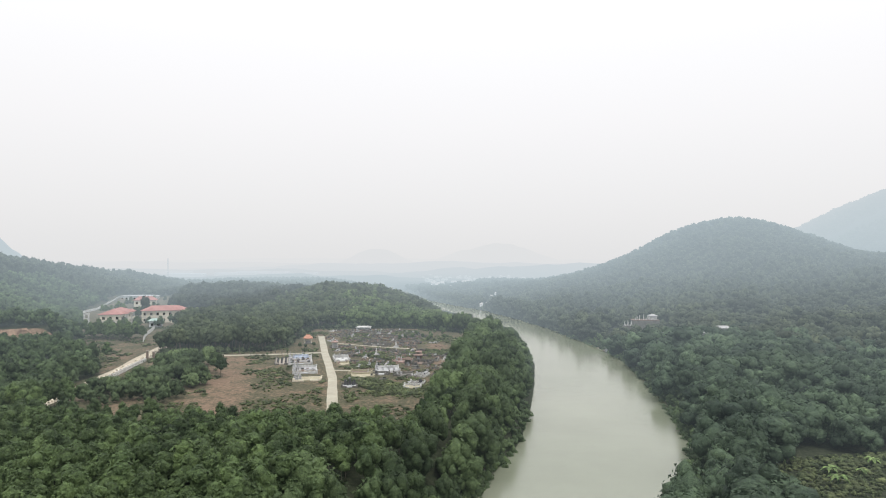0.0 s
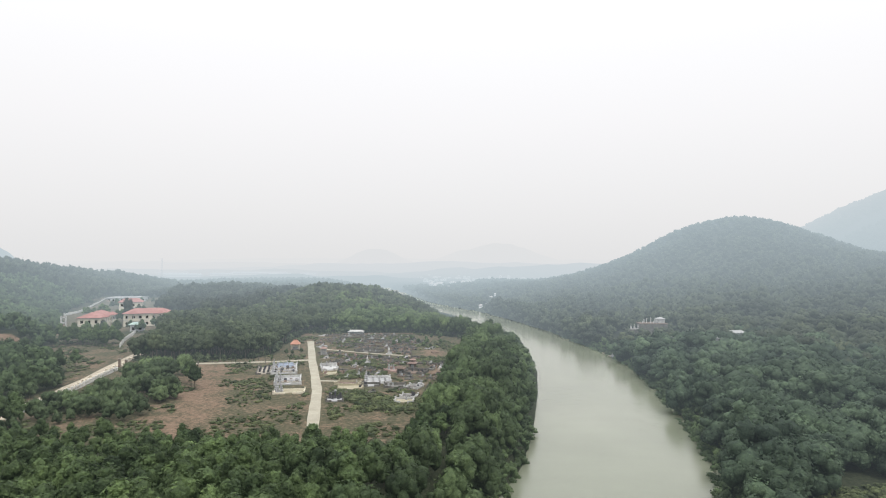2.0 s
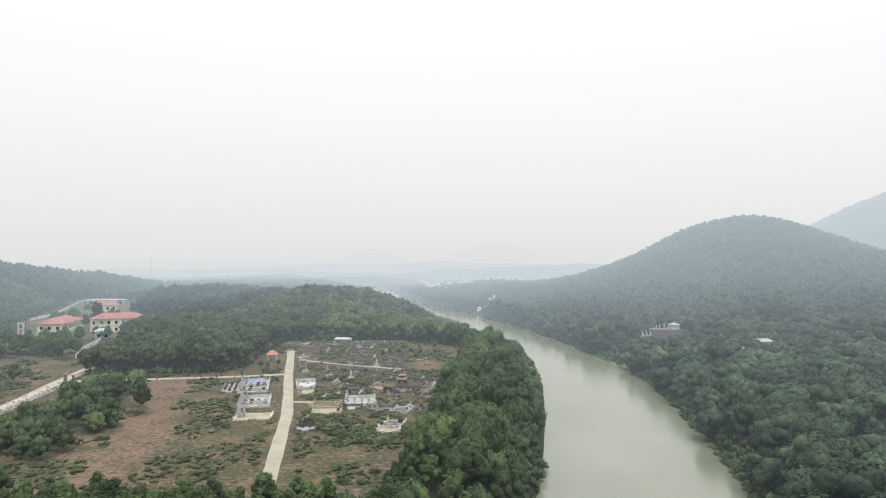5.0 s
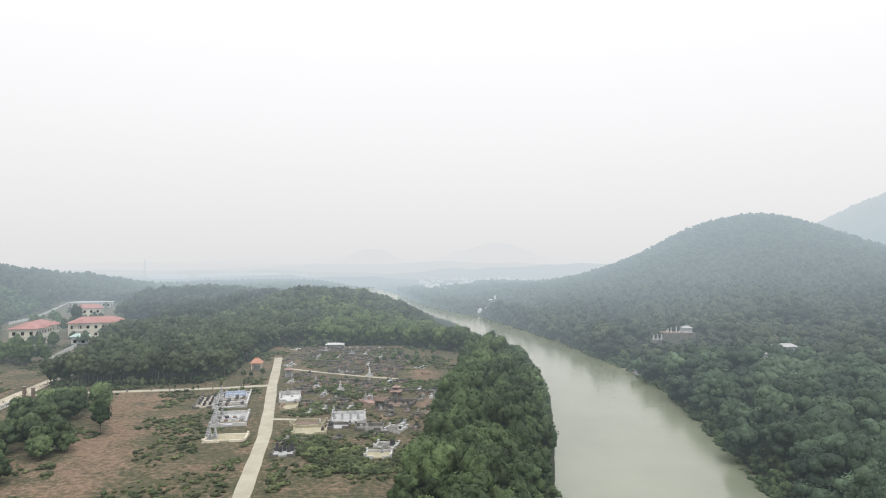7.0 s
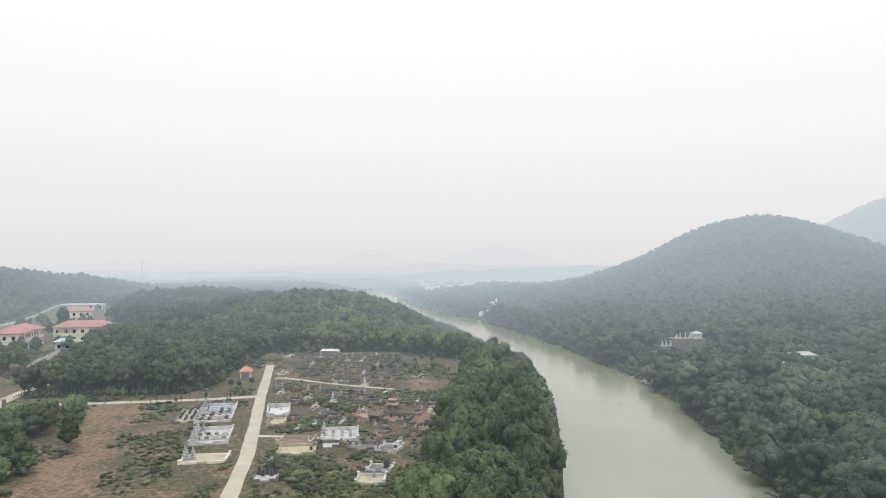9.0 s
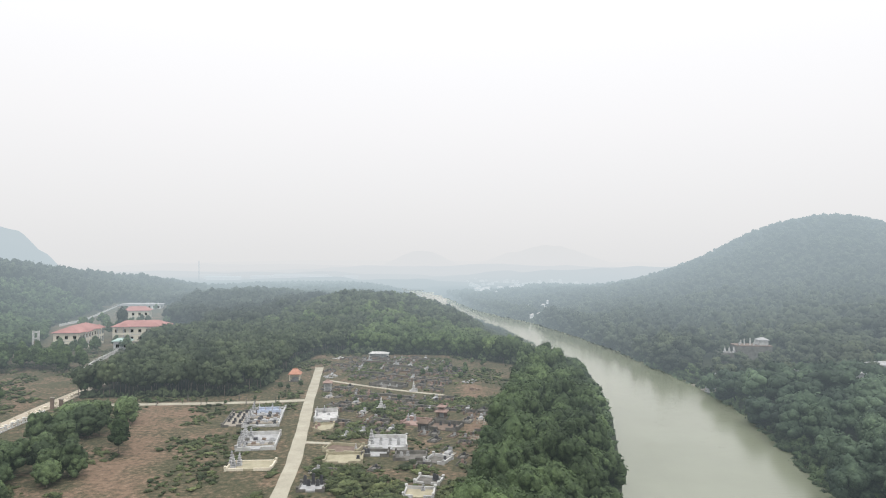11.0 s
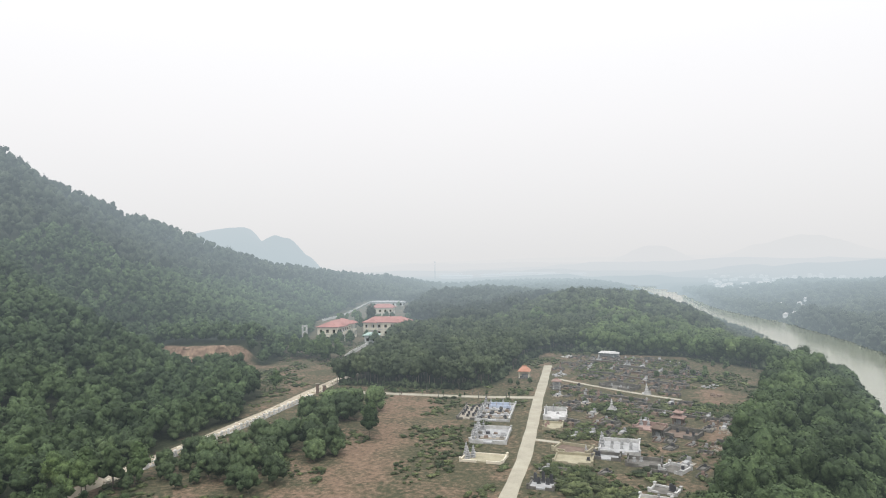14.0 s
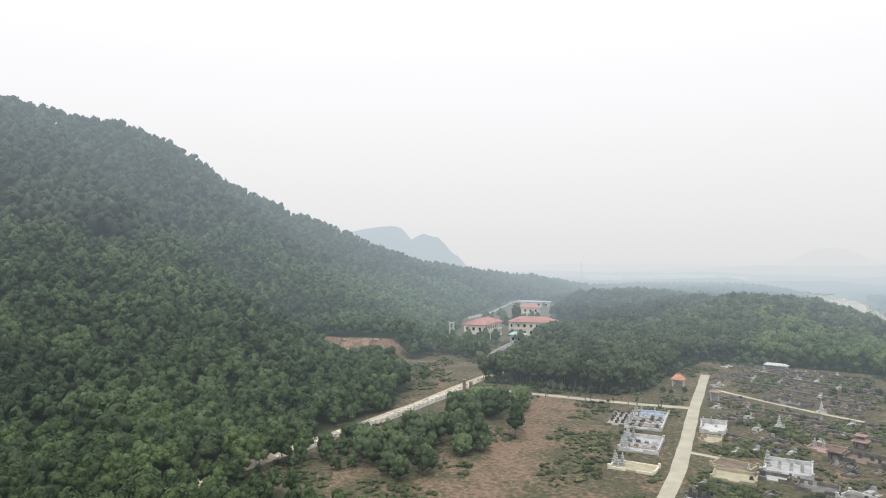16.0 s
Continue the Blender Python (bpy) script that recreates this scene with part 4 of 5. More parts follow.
# single stelae, shrines and pavilions
for x, y, h, mat, label in ((-27.2, 258.5, 3.4, M_WHITE, "white tiered stone stele on a plinth"), (-21, 281.5, 3.6, M_WHITE, "white stone stupa beside a footpath"),
                            (-46, 337, 2.6, M_STONE, "pale tiered stone stele among graves"), (-34, 330, 2.6, M_STONE, "pale tiered stone stele among graves")):
    p = thing("grave_stele", x, y, 8, label, "stele", "single stelae")
    part("plinth", boxes((-1.3, -0.9, -0.2, 1.3, 0.9, 0.4), (-0.8, -0.6, 0.4, 0.8, 0.6, 0.7)), mat, p)
    stele(p, 0, 0, 0.7, h - 0.7, mat, 4)
    headstone(p, 0.9, -0.4, 0.4, 0.8, M_STONE)


def hip_roof(bm, w, d, z, rise, over=0.6, ridge=0.5, thick=0.18):
    """Hipped roof with thickness; ridge: share of the length."""
    W, D = w / 2 + over, d / 2 + over
    r = max(0.0, w / 2 * ridge)
    e0 = [bm.verts.new(v) for v in ((-W, -D, z - thick), (W, -D, z - thick), (W, D, z - thick), (-W, D, z - thick))]
    e1 = [bm.verts.new(v) for v in ((-W, -D, z), (W, -D, z), (W, D, z), (-W, D, z))]
    a, c = bm.verts.new((-r, 0, z + rise)), bm.verts.new((r, 0, z + rise))
    bm.faces.new(e0[::-1])
    for i in range(4):
        j = (i + 1) % 4
        bm.faces.new((e0[i], e0[j], e1[j], e1[i]))
    bm.faces.new((e1[0], e1[1], c, a))
    bm.faces.new((e1[1], e1[2], c))
    bm.faces.new((e1[2], e1[3], a, c))
    bm.faces.new((e1[3], e1[0], a))


def pavilion(name, x, y, turn, w, d, h, roof, wall, label, rise=1.6, tiers=1):
    p = thing(name, x, y, turn, label, "pavilion")
    part("floor_slab", boxes((-w / 2 - 0.4, -d / 2 - 0.4, -0.3, w / 2 + 0.4, d / 2 + 0.4, 0.25)), M_GREY, p)
    for sx in (-1, 1):
        for sy in (-1, 1):
            part("column", boxes((sx * w / 2 - 0.16, sy * d / 2 - 0.16, 0.25, sx * w / 2 + 0.16, sy * d / 2 + 0.16, h)), wall, p)
    part("back_wall", boxes((-w / 2, d / 2 - 0.2, 0.25, w / 2, d / 2, h)), wall, p)
    part("altar", boxes((-w * 0.3, -0.1, 0.25, w * 0.3, d / 2 - 0.3, 1.1)), M_STONE, p)
    z = h
    for k in range(tiers):
        bm = bmesh.new()
        q = 1 - 0.42 * k
        hip_roof(bm, w * q, d * q, z + 0.18, rise * q, 0.55, 0.45)
        roof_part = part("roof", bm, roof, p)
        part("ridge_cap", boxes((-w * q * 0.25, -0.1, z + 0.1 + rise * q, w * q * 0.25, 0.1, z + 0.4 + rise * q)), roof, roof_part)
        if k + 1 < tiers:
            part("lantern_wall", boxes((-w * 0.22, -d * 0.22, z + 0.5, w * 0.22, d * 0.22, z + rise + 0.55)), wall, p)
        z += rise + 0.5
    return p


pavilion("cemetery_pavilion", -63.0, 294.5, 10, 3.2, 3.0, 2.4, M_ORANGE, M_CREAM, "open pavilion with an orange tiled hip roof", 1.5)
pavilion("grave_shrine", -9.6, 249.5, -12, 2.1, 1.8, 1.7, M_PINK, M_BROWN, "two-tiered brown shrine with upturned faded roof", 0.7, 2)
pavilion("grave_shrine", -47.8, 279.5, 8, 1.9, 1.6, 2.6, M_PINK, M_WHITE, "small white gate shrine with a pink roof", 0.6)
pavilion("grave_shrine", -13.0, 236.5, -12, 1.8, 1.4, 2.0, M_BROWN, M_GREY, "small weathered brown shrine", 0.8)

# the long white house at the far side of the graves
p = thing("white_house", -44, 348.5, -4, "long white single-storey memorial house with flat eaves", "house")
bm = boxes((-5, -2, -0.3, 5, 2, 0.3), (-5, 1.8, 0.3, 5, 2, 1.9), (-5, -2, 0.3, -4.8, 1.8, 1.9), (4.8, -2, 0.3, 5, 1.8, 1.9))
part("wall", bm, M_WHITE, p)
for k in range(6):
    part("column", boxes((-4.7 + k * 1.85, -2, 0.3, -4.45 + k * 1.85, -1.75, 1.9)), M_WHITE, p)
bm = bmesh.new()
hip_roof(bm, 10, 4, 2.1, 0.9, 0.35, 0.75)
part("roof", bm, M_WHITE, p)
p.scale = (0.78, 0.78, 0.78)

# common graves, a few kinds, repeated over the field
KINDS = []
for k, (curb, slab, stone, hs, label) in enumerate(((M_GREY, M_GREY, M_DARK, 0.9, "small weathered grey grave with a dark headstone"),
                                                    (M_BROWN, M_GREY, M_STONE, 0.8, "brown-edged grave with a pale headstone"),
                                                    (M_STONE, M_STONE, M_STONE, 1.0, "pale stone grave with a low curb"),
                                                    (M_GREY, M_BROWN, M_PINK, 1.1, "grave with a faded pink headstone"))):
    p = thing("grave", -40 + k * 3, 345, 0, label, "grave", "graves in the cemetery")
    part("curb", boxes((-1.1, -1.6, -0.2, 1.1, -1.4, 0.32), (-1.1, 1.3, -0.2, 1.1, 1.5, 0.55), (-1.1, -1.4, -0.2, -0.9, 1.3, 0.38), (0.9, -1.4, -0.2, 1.1, 1.3, 0.38)), curb, p)
    part("slab", boxes((-0.6, -1.1, -0.2, 0.6, 0.8, 0.35, 0.1)), slab, p)
    headstone(p, 0, 1.05, 0.1, hs, stone, 0.7)
    KINDS.append(p)
p = thing("grave", -28, 345, 0, "dark mossy horseshoe-walled grave", "grave", "graves in the cemetery")
part("back_wall", boxes((-1.9, 1.2, -0.2, 1.9, 1.5, 1.0)), M_GREY, p)
for sx in (-1, 1):
    part("side_wall", boxes((sx * 1.75 - 0.15, -1.6, -0.2, sx * 1.75 + 0.15, 1.2, 0.7)), M_GREY, p)
    part("end_post", boxes((sx * 1.75 - 0.22, -2.0, -0.2, sx * 1.75 + 0.22, -1.6, 1.0), (sx * 1.75 - 0.3, -2.08, 1.0, sx * 1.75 + 0.3, -1.52, 1.12, 0.3)), M_BROWN, p)
part("mound", boxes((-0.8, -1.0, -0.2, 0.8, 0.9, 0.5, 0.35)), M_BROWN, p)
headstone(p, 0, 1.0, 0.1, 0.9, M_DARK, 0.6)
KINDS.append(p)
p = thing("grave", -24, 345, 0, "pale raised tomb with urns on a stained base", "grave", "graves in the cemetery")
part("base", boxes((-1.2, -1.7, -0.2, 1.2, 1.5, 0.22)), M_SAND, p)
part("tomb", boxes((-0.55, -1.1, 0.22, 0.55, 0.8, 0.75, 0.15)), M_STONE, p)
headstone(p, 0, 1.1, 0.22, 1.1, M_STONE, 0.8)
for sx in (-0.9, 0.9):
    bm = bmesh.new()
    drum(bm, sx, -1.3, 0.22, 0.7, 0.16, 0.24)
    part("urn", bm, M_DARK, p)
KINDS.append(p)
PLOTS = [(-55, 245, 12), (-48.6, 223, 9), (-44, 207, 7), (-62, 243, 9), (-39.6, 247, 6), (-37.3, 236, 4.5), (-19.6, 225, 7.5), (-27, 213, 6), (-28.6, 220, 5), (-21, 217, 4),
         (-13, 216, 5), (-7.5, 214, 4), (-29, 197, 4), (-9, 195.6, 4), (-8, 202, 4), (-15.5, 243, 5), (-8, 240, 6), (-30, 288, 7.5), (-27, 258, 2), (-21, 281, 2), (-9.6, 249.5, 4),
         (-48, 279.5, 2), (-44.5, 352, 9), (-63, 294, 6)]
LANES = [[(-26, 150), (-30, 173), (-33, 190), (-36.5, 210), (-42.5, 236), (-49.5, 265), (-55, 290), (-62, 321)], [(-38.5, 224.5), (-24, 223)], [(-52, 296), (-38, 288.5), (-22, 281), (-11, 277)]]
rng = random.Random(4)
CEMETERY = [(-33, 205), (-4, 205), (1, 232), (6, 270), (-2, 310), (-14, 346), (-58, 346), (-58, 322), (-52, 292), (-40, 240)]
for row in range(30):
    for col in range(20):
        u, v = -60 + col * 3.6 + rng.uniform(-0.8, 0.8), 206 + row * 4.7 + rng.uniform(-0.8, 0.8)
        v -= (u + 30) * 0.28
        if rng.random() < 0.36 or not bool(inside(u, v, CEMETERY)):
            continue
        if any(math.hypot(u - a, v - c) < r for a, c, r in PLOTS) or min(float(near_line(u, v, l)) for l in LANES) < 3.6:
            continue
        if u > -8 and v > 262:
            continue
        copy_thing(rng.choice((KINDS[0],) * 4 + (KINDS[1],) * 2 + (KINDS[4],) * 3 + (KINDS[3], KINDS[5])), at(u, v, -14 + rng.uniform(-9, 9), rng.uniform(0.75, 1.15)))

# long low terrace walls between the rows of graves
rng = random.Random(17)
for k in range(30):
    x, y = rng.uniform(-46, -2), rng.uniform(208, 338)
    if not bool(inside(x, y, CEMETERY)) or any(math.hypot(x - a, y - c) < r + 3 for a, c, r in PLOTS) or min(float(near_line(x, y, l)) for l in LANES) < 6:
        continue
    L = rng.uniform(3.5, 8)
    p = thing("grave_row_wall", x, y, -16 + rng.uniform(-6, 6), "long low weathered wall between rows of graves", "low wall", "terrace walls")
    part("wall", boxes((-L, -0.18, -0.4, L, 0.18, 0.55)), rng.choice((M_GREY, M_GREY, M_BROWN, M_YELLOW)), p)
    part("coping", boxes((-L - 0.05, -0.25, 0.55, L + 0.05, 0.25, 0.66)), M_GREY, p)

# rubble heaps and sandy spots
rng = random.Random(18)
for x, y, r, mat, label in ((-4, 299, 3.2, M_STONE, "heap of pale broken stones on the grass"), (-0.5, 246, 2.6, M_SAND, "heap of yellow sand and rubble"), (0.5, 231, 3.0, M_SAND, "heap of yellow sand and rubble"),
                            (-2.5, 286, 2.2, M_BROWN, "heap of reddish earth"), (-53, 303, 2.6, M_STONE, "broken stones beside the lane"), (-60, 343, 2.4, M_WHITE, "broken white masonry by the trees")):
    p = thing("rubble_heap", x, y, 0, label, "rubble", "rubble heaps")
    for k in range(16):
        a, q = rng.uniform(0, 6.28), r * math.sqrt(rng.random())
        s = rng.uniform(0.2, 0.6)
        bm = boxes((-s, -s * 0.7, -0.1, s, s * 0.7, s * rng.uniform(0.4, 0.9), 0.3))
        bmesh.ops.rotate(bm, verts=bm.verts, cent=(0, 0, 0), matrix=Matrix.Rotation(rng.uniform(0, 3), 3, "Z"))
        bmesh.ops.translate(bm, verts=bm.verts, vec=(q * math.cos(a), q * math.sin(a), 0))
        part("stone", bm, mat, p)


# ---------------------------------------------------------------- school
def storey_wall(bm, x0, x1, y, z0, h, windows, thick=0.25, sill=0.9, head=2.4, ww=1.3):
    """One storey of a facade along x at y with real openings. Returns the openings' centres."""
    n = max(1, windows)
    pitch = (x1 - x0) / n
    y0, y1 = y - thick / 2, y + thick / 2
    block(bm, x0, y0, z0, x1, y1, z0 + sill)
    block(bm, x0, y0, z0 + head, x1, y1, z0 + h)
    cs = [x0 + pitch * (k + 0.5) for k in range(n)]
    edges = [x0] + [v for c in cs for v in (c - ww / 2, c + ww / 2)] + [x1]
    for a, c in zip(edges[::2], edges[1::2]):
        block(bm, a, y0, z0 + sill, c, y1, z0 + head)
    return cs


def school(name, x, y, turn, w, d, floors, label, roof, wall, gallery=True, rise=2.6, z=None):
    p = thing(name, x, y, turn, label, "building", z=z)
    H = 3.6
    for off, length, rot in ((d / 2, w, 0), (d / 2, w, 180), (w / 2, d - 0.5, 90), (w / 2, d - 0.5, -90)):
        m = Matrix.Rotation(radians(rot), 4, "Z")
        bm = bmesh.new()
        spots = []
        for f in range(floors):
            n = max(2, int(length / 3.2))
            for c in storey_wall(bm, -length / 2, length / 2, -off + 0.125, f * H, H, n):
                spots.append((c, f * H + 1.65))
        block(bm, -length / 2, -off, -1.5, length / 2, -off + 0.25, 0)
        bmesh.ops.transform(bm, matrix=m, verts=bm.verts)
        wall_part = part("wall", bm, wall, p)
        for c, zc in spots:
            bm = boxes((c - 0.68, -off + 0.10, zc - 0.78, c + 0.68, -off + 0.16, zc + 0.78))
            bmesh.ops.transform(bm, matrix=m, verts=bm.verts)
            pane = part("window", bm, M_GLASS, p)
            bm = boxes((c - 0.03, -off + 0.06, zc - 0.75, c + 0.03, -off + 0.10, zc + 0.75), (c - 0.8, -off - 0.08, zc - 0.87, c + 0.8, -off + 0.1, zc - 0.76))
            bmesh.ops.transform(bm, matrix=m, verts=bm.verts)
            part("window_sill", bm, M_WHITE, pane)
    for f in range(1, floors + 1):
        part("floor_band", boxes((-w / 2 - 0.12, -d / 2 - 0.12, f * H - 0.2, w / 2 + 0.12, d / 2 + 0.12, f * H)), M_WHITE, p)
    bm = bmesh.new()
    hip_roof(bm, w, d, floors * H + 0.25, rise, 0.8, 0.62)
    part("roof", bm, roof, p)
    if gallery:
        for gx in (-w * 0.28, w * 0.28):
            for f in range(floors):
                bal = part("balcony", boxes((gx - 3, -d / 2 - 1.8, f * H - 0.2, gx + 3, -d / 2 - 0.02, f * H - 0.02), (gx - 3, -d / 2 - 1.8, f * H - 0.02, gx + 3, -d / 2 - 1.65, f * H + 0.9)), M_CREAM, p)
            for cx in (-2.9, 0, 2.9):
                part("column", boxes((gx + cx - 0.15, -d / 2 - 1.62, -1.5, gx + cx + 0.15, -d / 2 - 1.32, floors * H - 0.02)), M_WHITE, p)
            bm = bmesh.new()
            hip_roof(bm, 6.0, 3.0, 0, 1.6, 0.4, 0.2)
            bmesh.ops.translate(bm, verts=bm.verts, vec=(gx, -d / 2 - 0.6, floors * H + 0.3))
            part("porch_roof", bm, roof, p)
    return p


school("school_building", -190, 367, 102.7, 26, 11, 2, "two-storey cream school building with a red tiled roof", M_REDROOF, M_CREAM, z=0.2)
school("school_building", -172.5, 391, 16, 25, 11, 2, "two-storey cream school building with a bright red hip roof", M_REDROOF, M_CREAM, z=0.0)
school("school_building", -226, 478, 20, 15, 9, 2, "two-storey cream school annex with a red roof", M_REDROOF, M_CREAM, False)
school("gate_house", -164, 360, 16, 6.5, 5, 1, "small white gate house with a pale green roof", M_GREENROOF, M_WHITE, False, 1.2)
school("low_shed", -148, 399, 16, 10, 5, 1, "low shed with a faded orange roof among trees", M_ORANGE, M_WHITE, False, 1.2)

school("school_hall", -268, 556, 12, 30, 8, 1, "long low white hall behind the school", M_STONE, M_FENCE, False, 0.8)

p = thing("gate_tower", -197.5, 349, 12, "tall white open-framed gate tower", "gate tower")
for sx in (-1.1, 1.1):
    part("pillar", boxes((sx - 0.35, -0.35, -0.5, sx + 0.35, 0.35, 9.0)), M_WHITE, p)
for z in (5.2, 8.0):
    part("crossbeam", boxes((-0.75, -0.25, z, 0.75, 0.25, z + 0.7)), M_WHITE, p)
part("panel", boxes((-0.75, -0.1, 2.0, 0.75, 0.1, 4.6)), M_PINK, p, "faded pink panel")


def fence(name, pts, label, h=1.3, pitch=3.0, holes=True):
    """A masonry fence: posts, and panels with openings."""
    f = thing(name, pts[0][0], pts[0][1], 0, label, "fence", z=0)
    ox, oy = pts[0]
    k = 0
    for (x0, y0), (x1, y1) in zip(pts, pts[1:]):
        L = math.hypot(x1 - x0, y1 - y0)
        n = max(1, round(L / pitch))
        for i in range(n):
            ax, ay = x0 + (x1 - x0) * i / n, y0 + (y1 - y0) * i / n
            z = float(land(ax, ay))
            s = L / n
            turn = math.degrees(math.atan2(y1 - y0, x1 - x0))
            place = pose(ax - ox, ay - oy, z, 0, 0, turn)
            bm = boxes((-0.2, -0.2, -0.5, 0.2, 0.2, h + 0.25), (-0.27, -0.27, h + 0.25, 0.27, 0.27, h + 0.37, 0.4))
            part("post", bm, M_FENCE, f).matrix_local = place
            if holes:
                c = s / 2
                bm = boxes((0.2, -0.1, -0.5, s - 0.2, 0.1, 0.3), (0.2, -0.1, h - 0.2, s - 0.2, 0.1, h), (0.2, -0.1, 0.3, c - 0.75, 0.1, h - 0.2), (c + 0.75, -0.1, 0.3, s - 0.2, 0.1, h - 0.2),
                           (c - 0.06, -0.06, 0.3, c + 0.06, 0.06, h - 0.2))
            else:
                bm = boxes((0.2, -0.1, -0.5, s - 0.2, 0.1, h))
            part("panel", bm, M_FENCE, f).matrix_local = place
    return f


fence("roadside_fence", [(-105.6, 174), (-106.6, 182), (-108, 195), (-109.5, 212), (-112, 227), (-114, 243)], "weathered white masonry fence with square openings along the road", 1.15, 2.4)
fence("school_fence", [(-141, 297), (-150, 318), (-160, 350)], "white school boundary fence with posts and openings", 1.5)
fence("compound_wall", [(-252, 440), (-266, 487), (-276, 521), (-284, 552)], "long white compound wall behind the school", 1.3, 5.0, False)
# brick gate pier by the road junction
for x, y, high in ((-116.5, 249, 2.9), (-114.2, 249.4, 2.5)):
    p = thing("gate_pier", x, y, 10, "weathered brown masonry gate pier with a flat cap", "gate pier", "gate piers")
    part("shaft", boxes((-0.38, -0.38, -0.4, 0.38, 0.38, high)), M_BROWN, p)
    part("cap", boxes((-0.5, -0.5, high, 0.5, 0.5, high + 0.2)), M_SAND, p)

# the bare earth face cut into the hill foot
M_EARTH = rough_paint("raw_earth", (0.11, 0.066, 0.046), (0.36, 0.255, 0.178), 0.35, 0.95, 0.8, 1.2)
for n in [q for q in M_EARTH.node_tree.nodes if q.type == "TEX_NOISE"]:
    link = n.inputs["Vector"].links[0]
    squash = M_EARTH.node_tree.nodes.new("ShaderNodeMapping")
    squash.inputs["Scale"].default_value = (1, 1, 0.25)
    M_EARTH.node_tree.links.new(link.from_socket, squash.inputs[0])
    M_EARTH.node_tree.links.new(squash.outputs[0], n.inputs["Vector"])
bm = bmesh.new()
nu, nv = 64, 12
lattice_points = []
for i in range(nu + 1):
    col = []
    for j in range(nv + 1):
        u, v = i / nu, j / nv
        along = 4 + 32 * u
        top = 8.2 * min(1, 6 * u, 5 * (1 - u)) * (0.78 + 0.22 * float(lattice(along, 0, 6, 3)))
        depth = -2.2 + 3.4 * v ** 1.6 + 1.6 * (float(lattice(along, v * 8, 4, 8)) - 0.5) + 0.7 * (float(lattice(along, v * 14, 1.4, 9)) - 0.5)
        x, y = -212 + 0.92 * along - 0.39 * depth, 268 + 0.39 * along + 0.92 * depth
        col.append(bm.verts.new((x + 186, y - 278, -0.6 + (top + 0.9) * v)))
    lattice_points.append(col)
for i in range(nu):
    for j in range(nv):
        bm.faces.new((lattice_points[i][j], lattice_points[i + 1][j], lattice_points[i + 1][j + 1], lattice_points[i][j + 1]))
p = thing("earth_cutting", -186, 278, 0, "raw reddish earth face cut into the hill foot", "earth bank", z=0)
part("face", bm, M_EARTH, p)

# pale broken stone tipped along the dusty road
rng = random.Random(23)
spine = [(-107.5, 166), (-109.8, 185), (-112.4, 208), (-116, 232), (-120, 254), (-124, 282)]
for (x0, y0), (x1, y1) in zip(spine, spine[1:]):
    p = thing("stone_heap", x0, y0, 0, "row of pale yellowish stones tipped on the dusty road", "rubble", "stone heaps on the road", z=float(land(x0, y0)) + 0.07)
    for k in range(34):
        u, s2 = rng.random(), rng.uniform(0.16, 0.42)
        bm = boxes((-s2 * 1.5, -s2, -0.25, s2 * 1.5, s2, s2 * rng.uniform(0.5, 1.1), 0.3))
        bmesh.ops.rotate(bm, verts=bm.verts, cent=(0, 0, 0), matrix=Matrix.Rotation(rng.uniform(0, 3), 3, "Z"))
        x, y = x0 + (x1 - x0) * u + rng.gauss(0.4, 0.7), y0 + (y1 - y0) * u
        bmesh.ops.translate(bm, verts=bm.verts, vec=(x - x0, y - y0, float(land(x, y)) - float(land(x0, y0))))
        part("stone", bm, M_CREAM if k % 3 else M_YELLOW, p)

# lane-side posts
for k, (x, y) in enumerate(((-66, 259.2), (-78, 256.6), (-90, 254.6), (-58, 261), (-70, 264), (-84, 261))):
    p = thing("lane_post", x, y, 0, "slim grey concrete post beside the lane", "post", "posts along the lane")
    bm = bmesh.new()
    drum(bm, 0, 0, -0.4, 2.2, 0.13, 0.10, 6)
    part("shaft", bm, M_GREY, p)

# ---------------------------------------------------------------- temple on the east bank
p = thing("hillside_temple", 124, 389, 0, "small white temple terrace with free-standing pillars among trees", "temple", z=2.0)
part("terrace", boxes((-8, -3, -12, 8, 5, 0.1)), M_GREY, p, "mossy grey retaining wall")
part("lower_terrace", boxes((-16, -7, -12, -8.02, 1, -2.7)), M_GREY, p)
part("paving", boxes((-8.1, -3.1, 0.1, 8.1, 5.1, 0.5)), M_BROWN, p)
for k in range(6):
    part("pillar", boxes((-6.8 + k * 1.6 + (k % 2) * 0.5, -2.6 + (k * 3 % 4) * 1.3, 0.5, -6.35 + k * 1.6 + (k % 2) * 0.5, -2.15 + (k * 3 % 4) * 1.3, 1.9 + (k * 5 % 4) * 0.6)), M_WHITE, p)
part("wall", boxes((2.8, -1, 0.5, 7.0, 3, 2.7)), M_WHITE, p)
bm = bmesh.new()
hip_roof(bm, 4.2, 4, 2.9, 1.0, 0.5, 0.4)
bmesh.ops.translate(bm, verts=bm.verts, vec=(4.9, 1, 0))
part("roof", bm, M_STONE, p)
for k in range(3):
    stele(p, -14 + k * 2.0, -5.0, -2.5, 3.0, M_WHITE)
for x, y, turn, label in ((113, 312, 10, "small pale house half hidden by trees"), (124, 309, -8, "small pale house half hidden by trees"), (140, 318, 0, "small pale house half hidden by trees")):
    h = thing("hidden_house", x, y, turn, label, "house", "houses among the trees", z=float(land(x, y)) + 6.0)
    part("wall", boxes((-4, -2.5, -8.5, 4, 2.5, 2.8)), M_WHITE, h)
    bm = bmesh.new()
    hip_roof(bm, 8, 5, 3.0, 1.0, 0.5, 0.6)
    part("roof", bm, M_STONE, h)
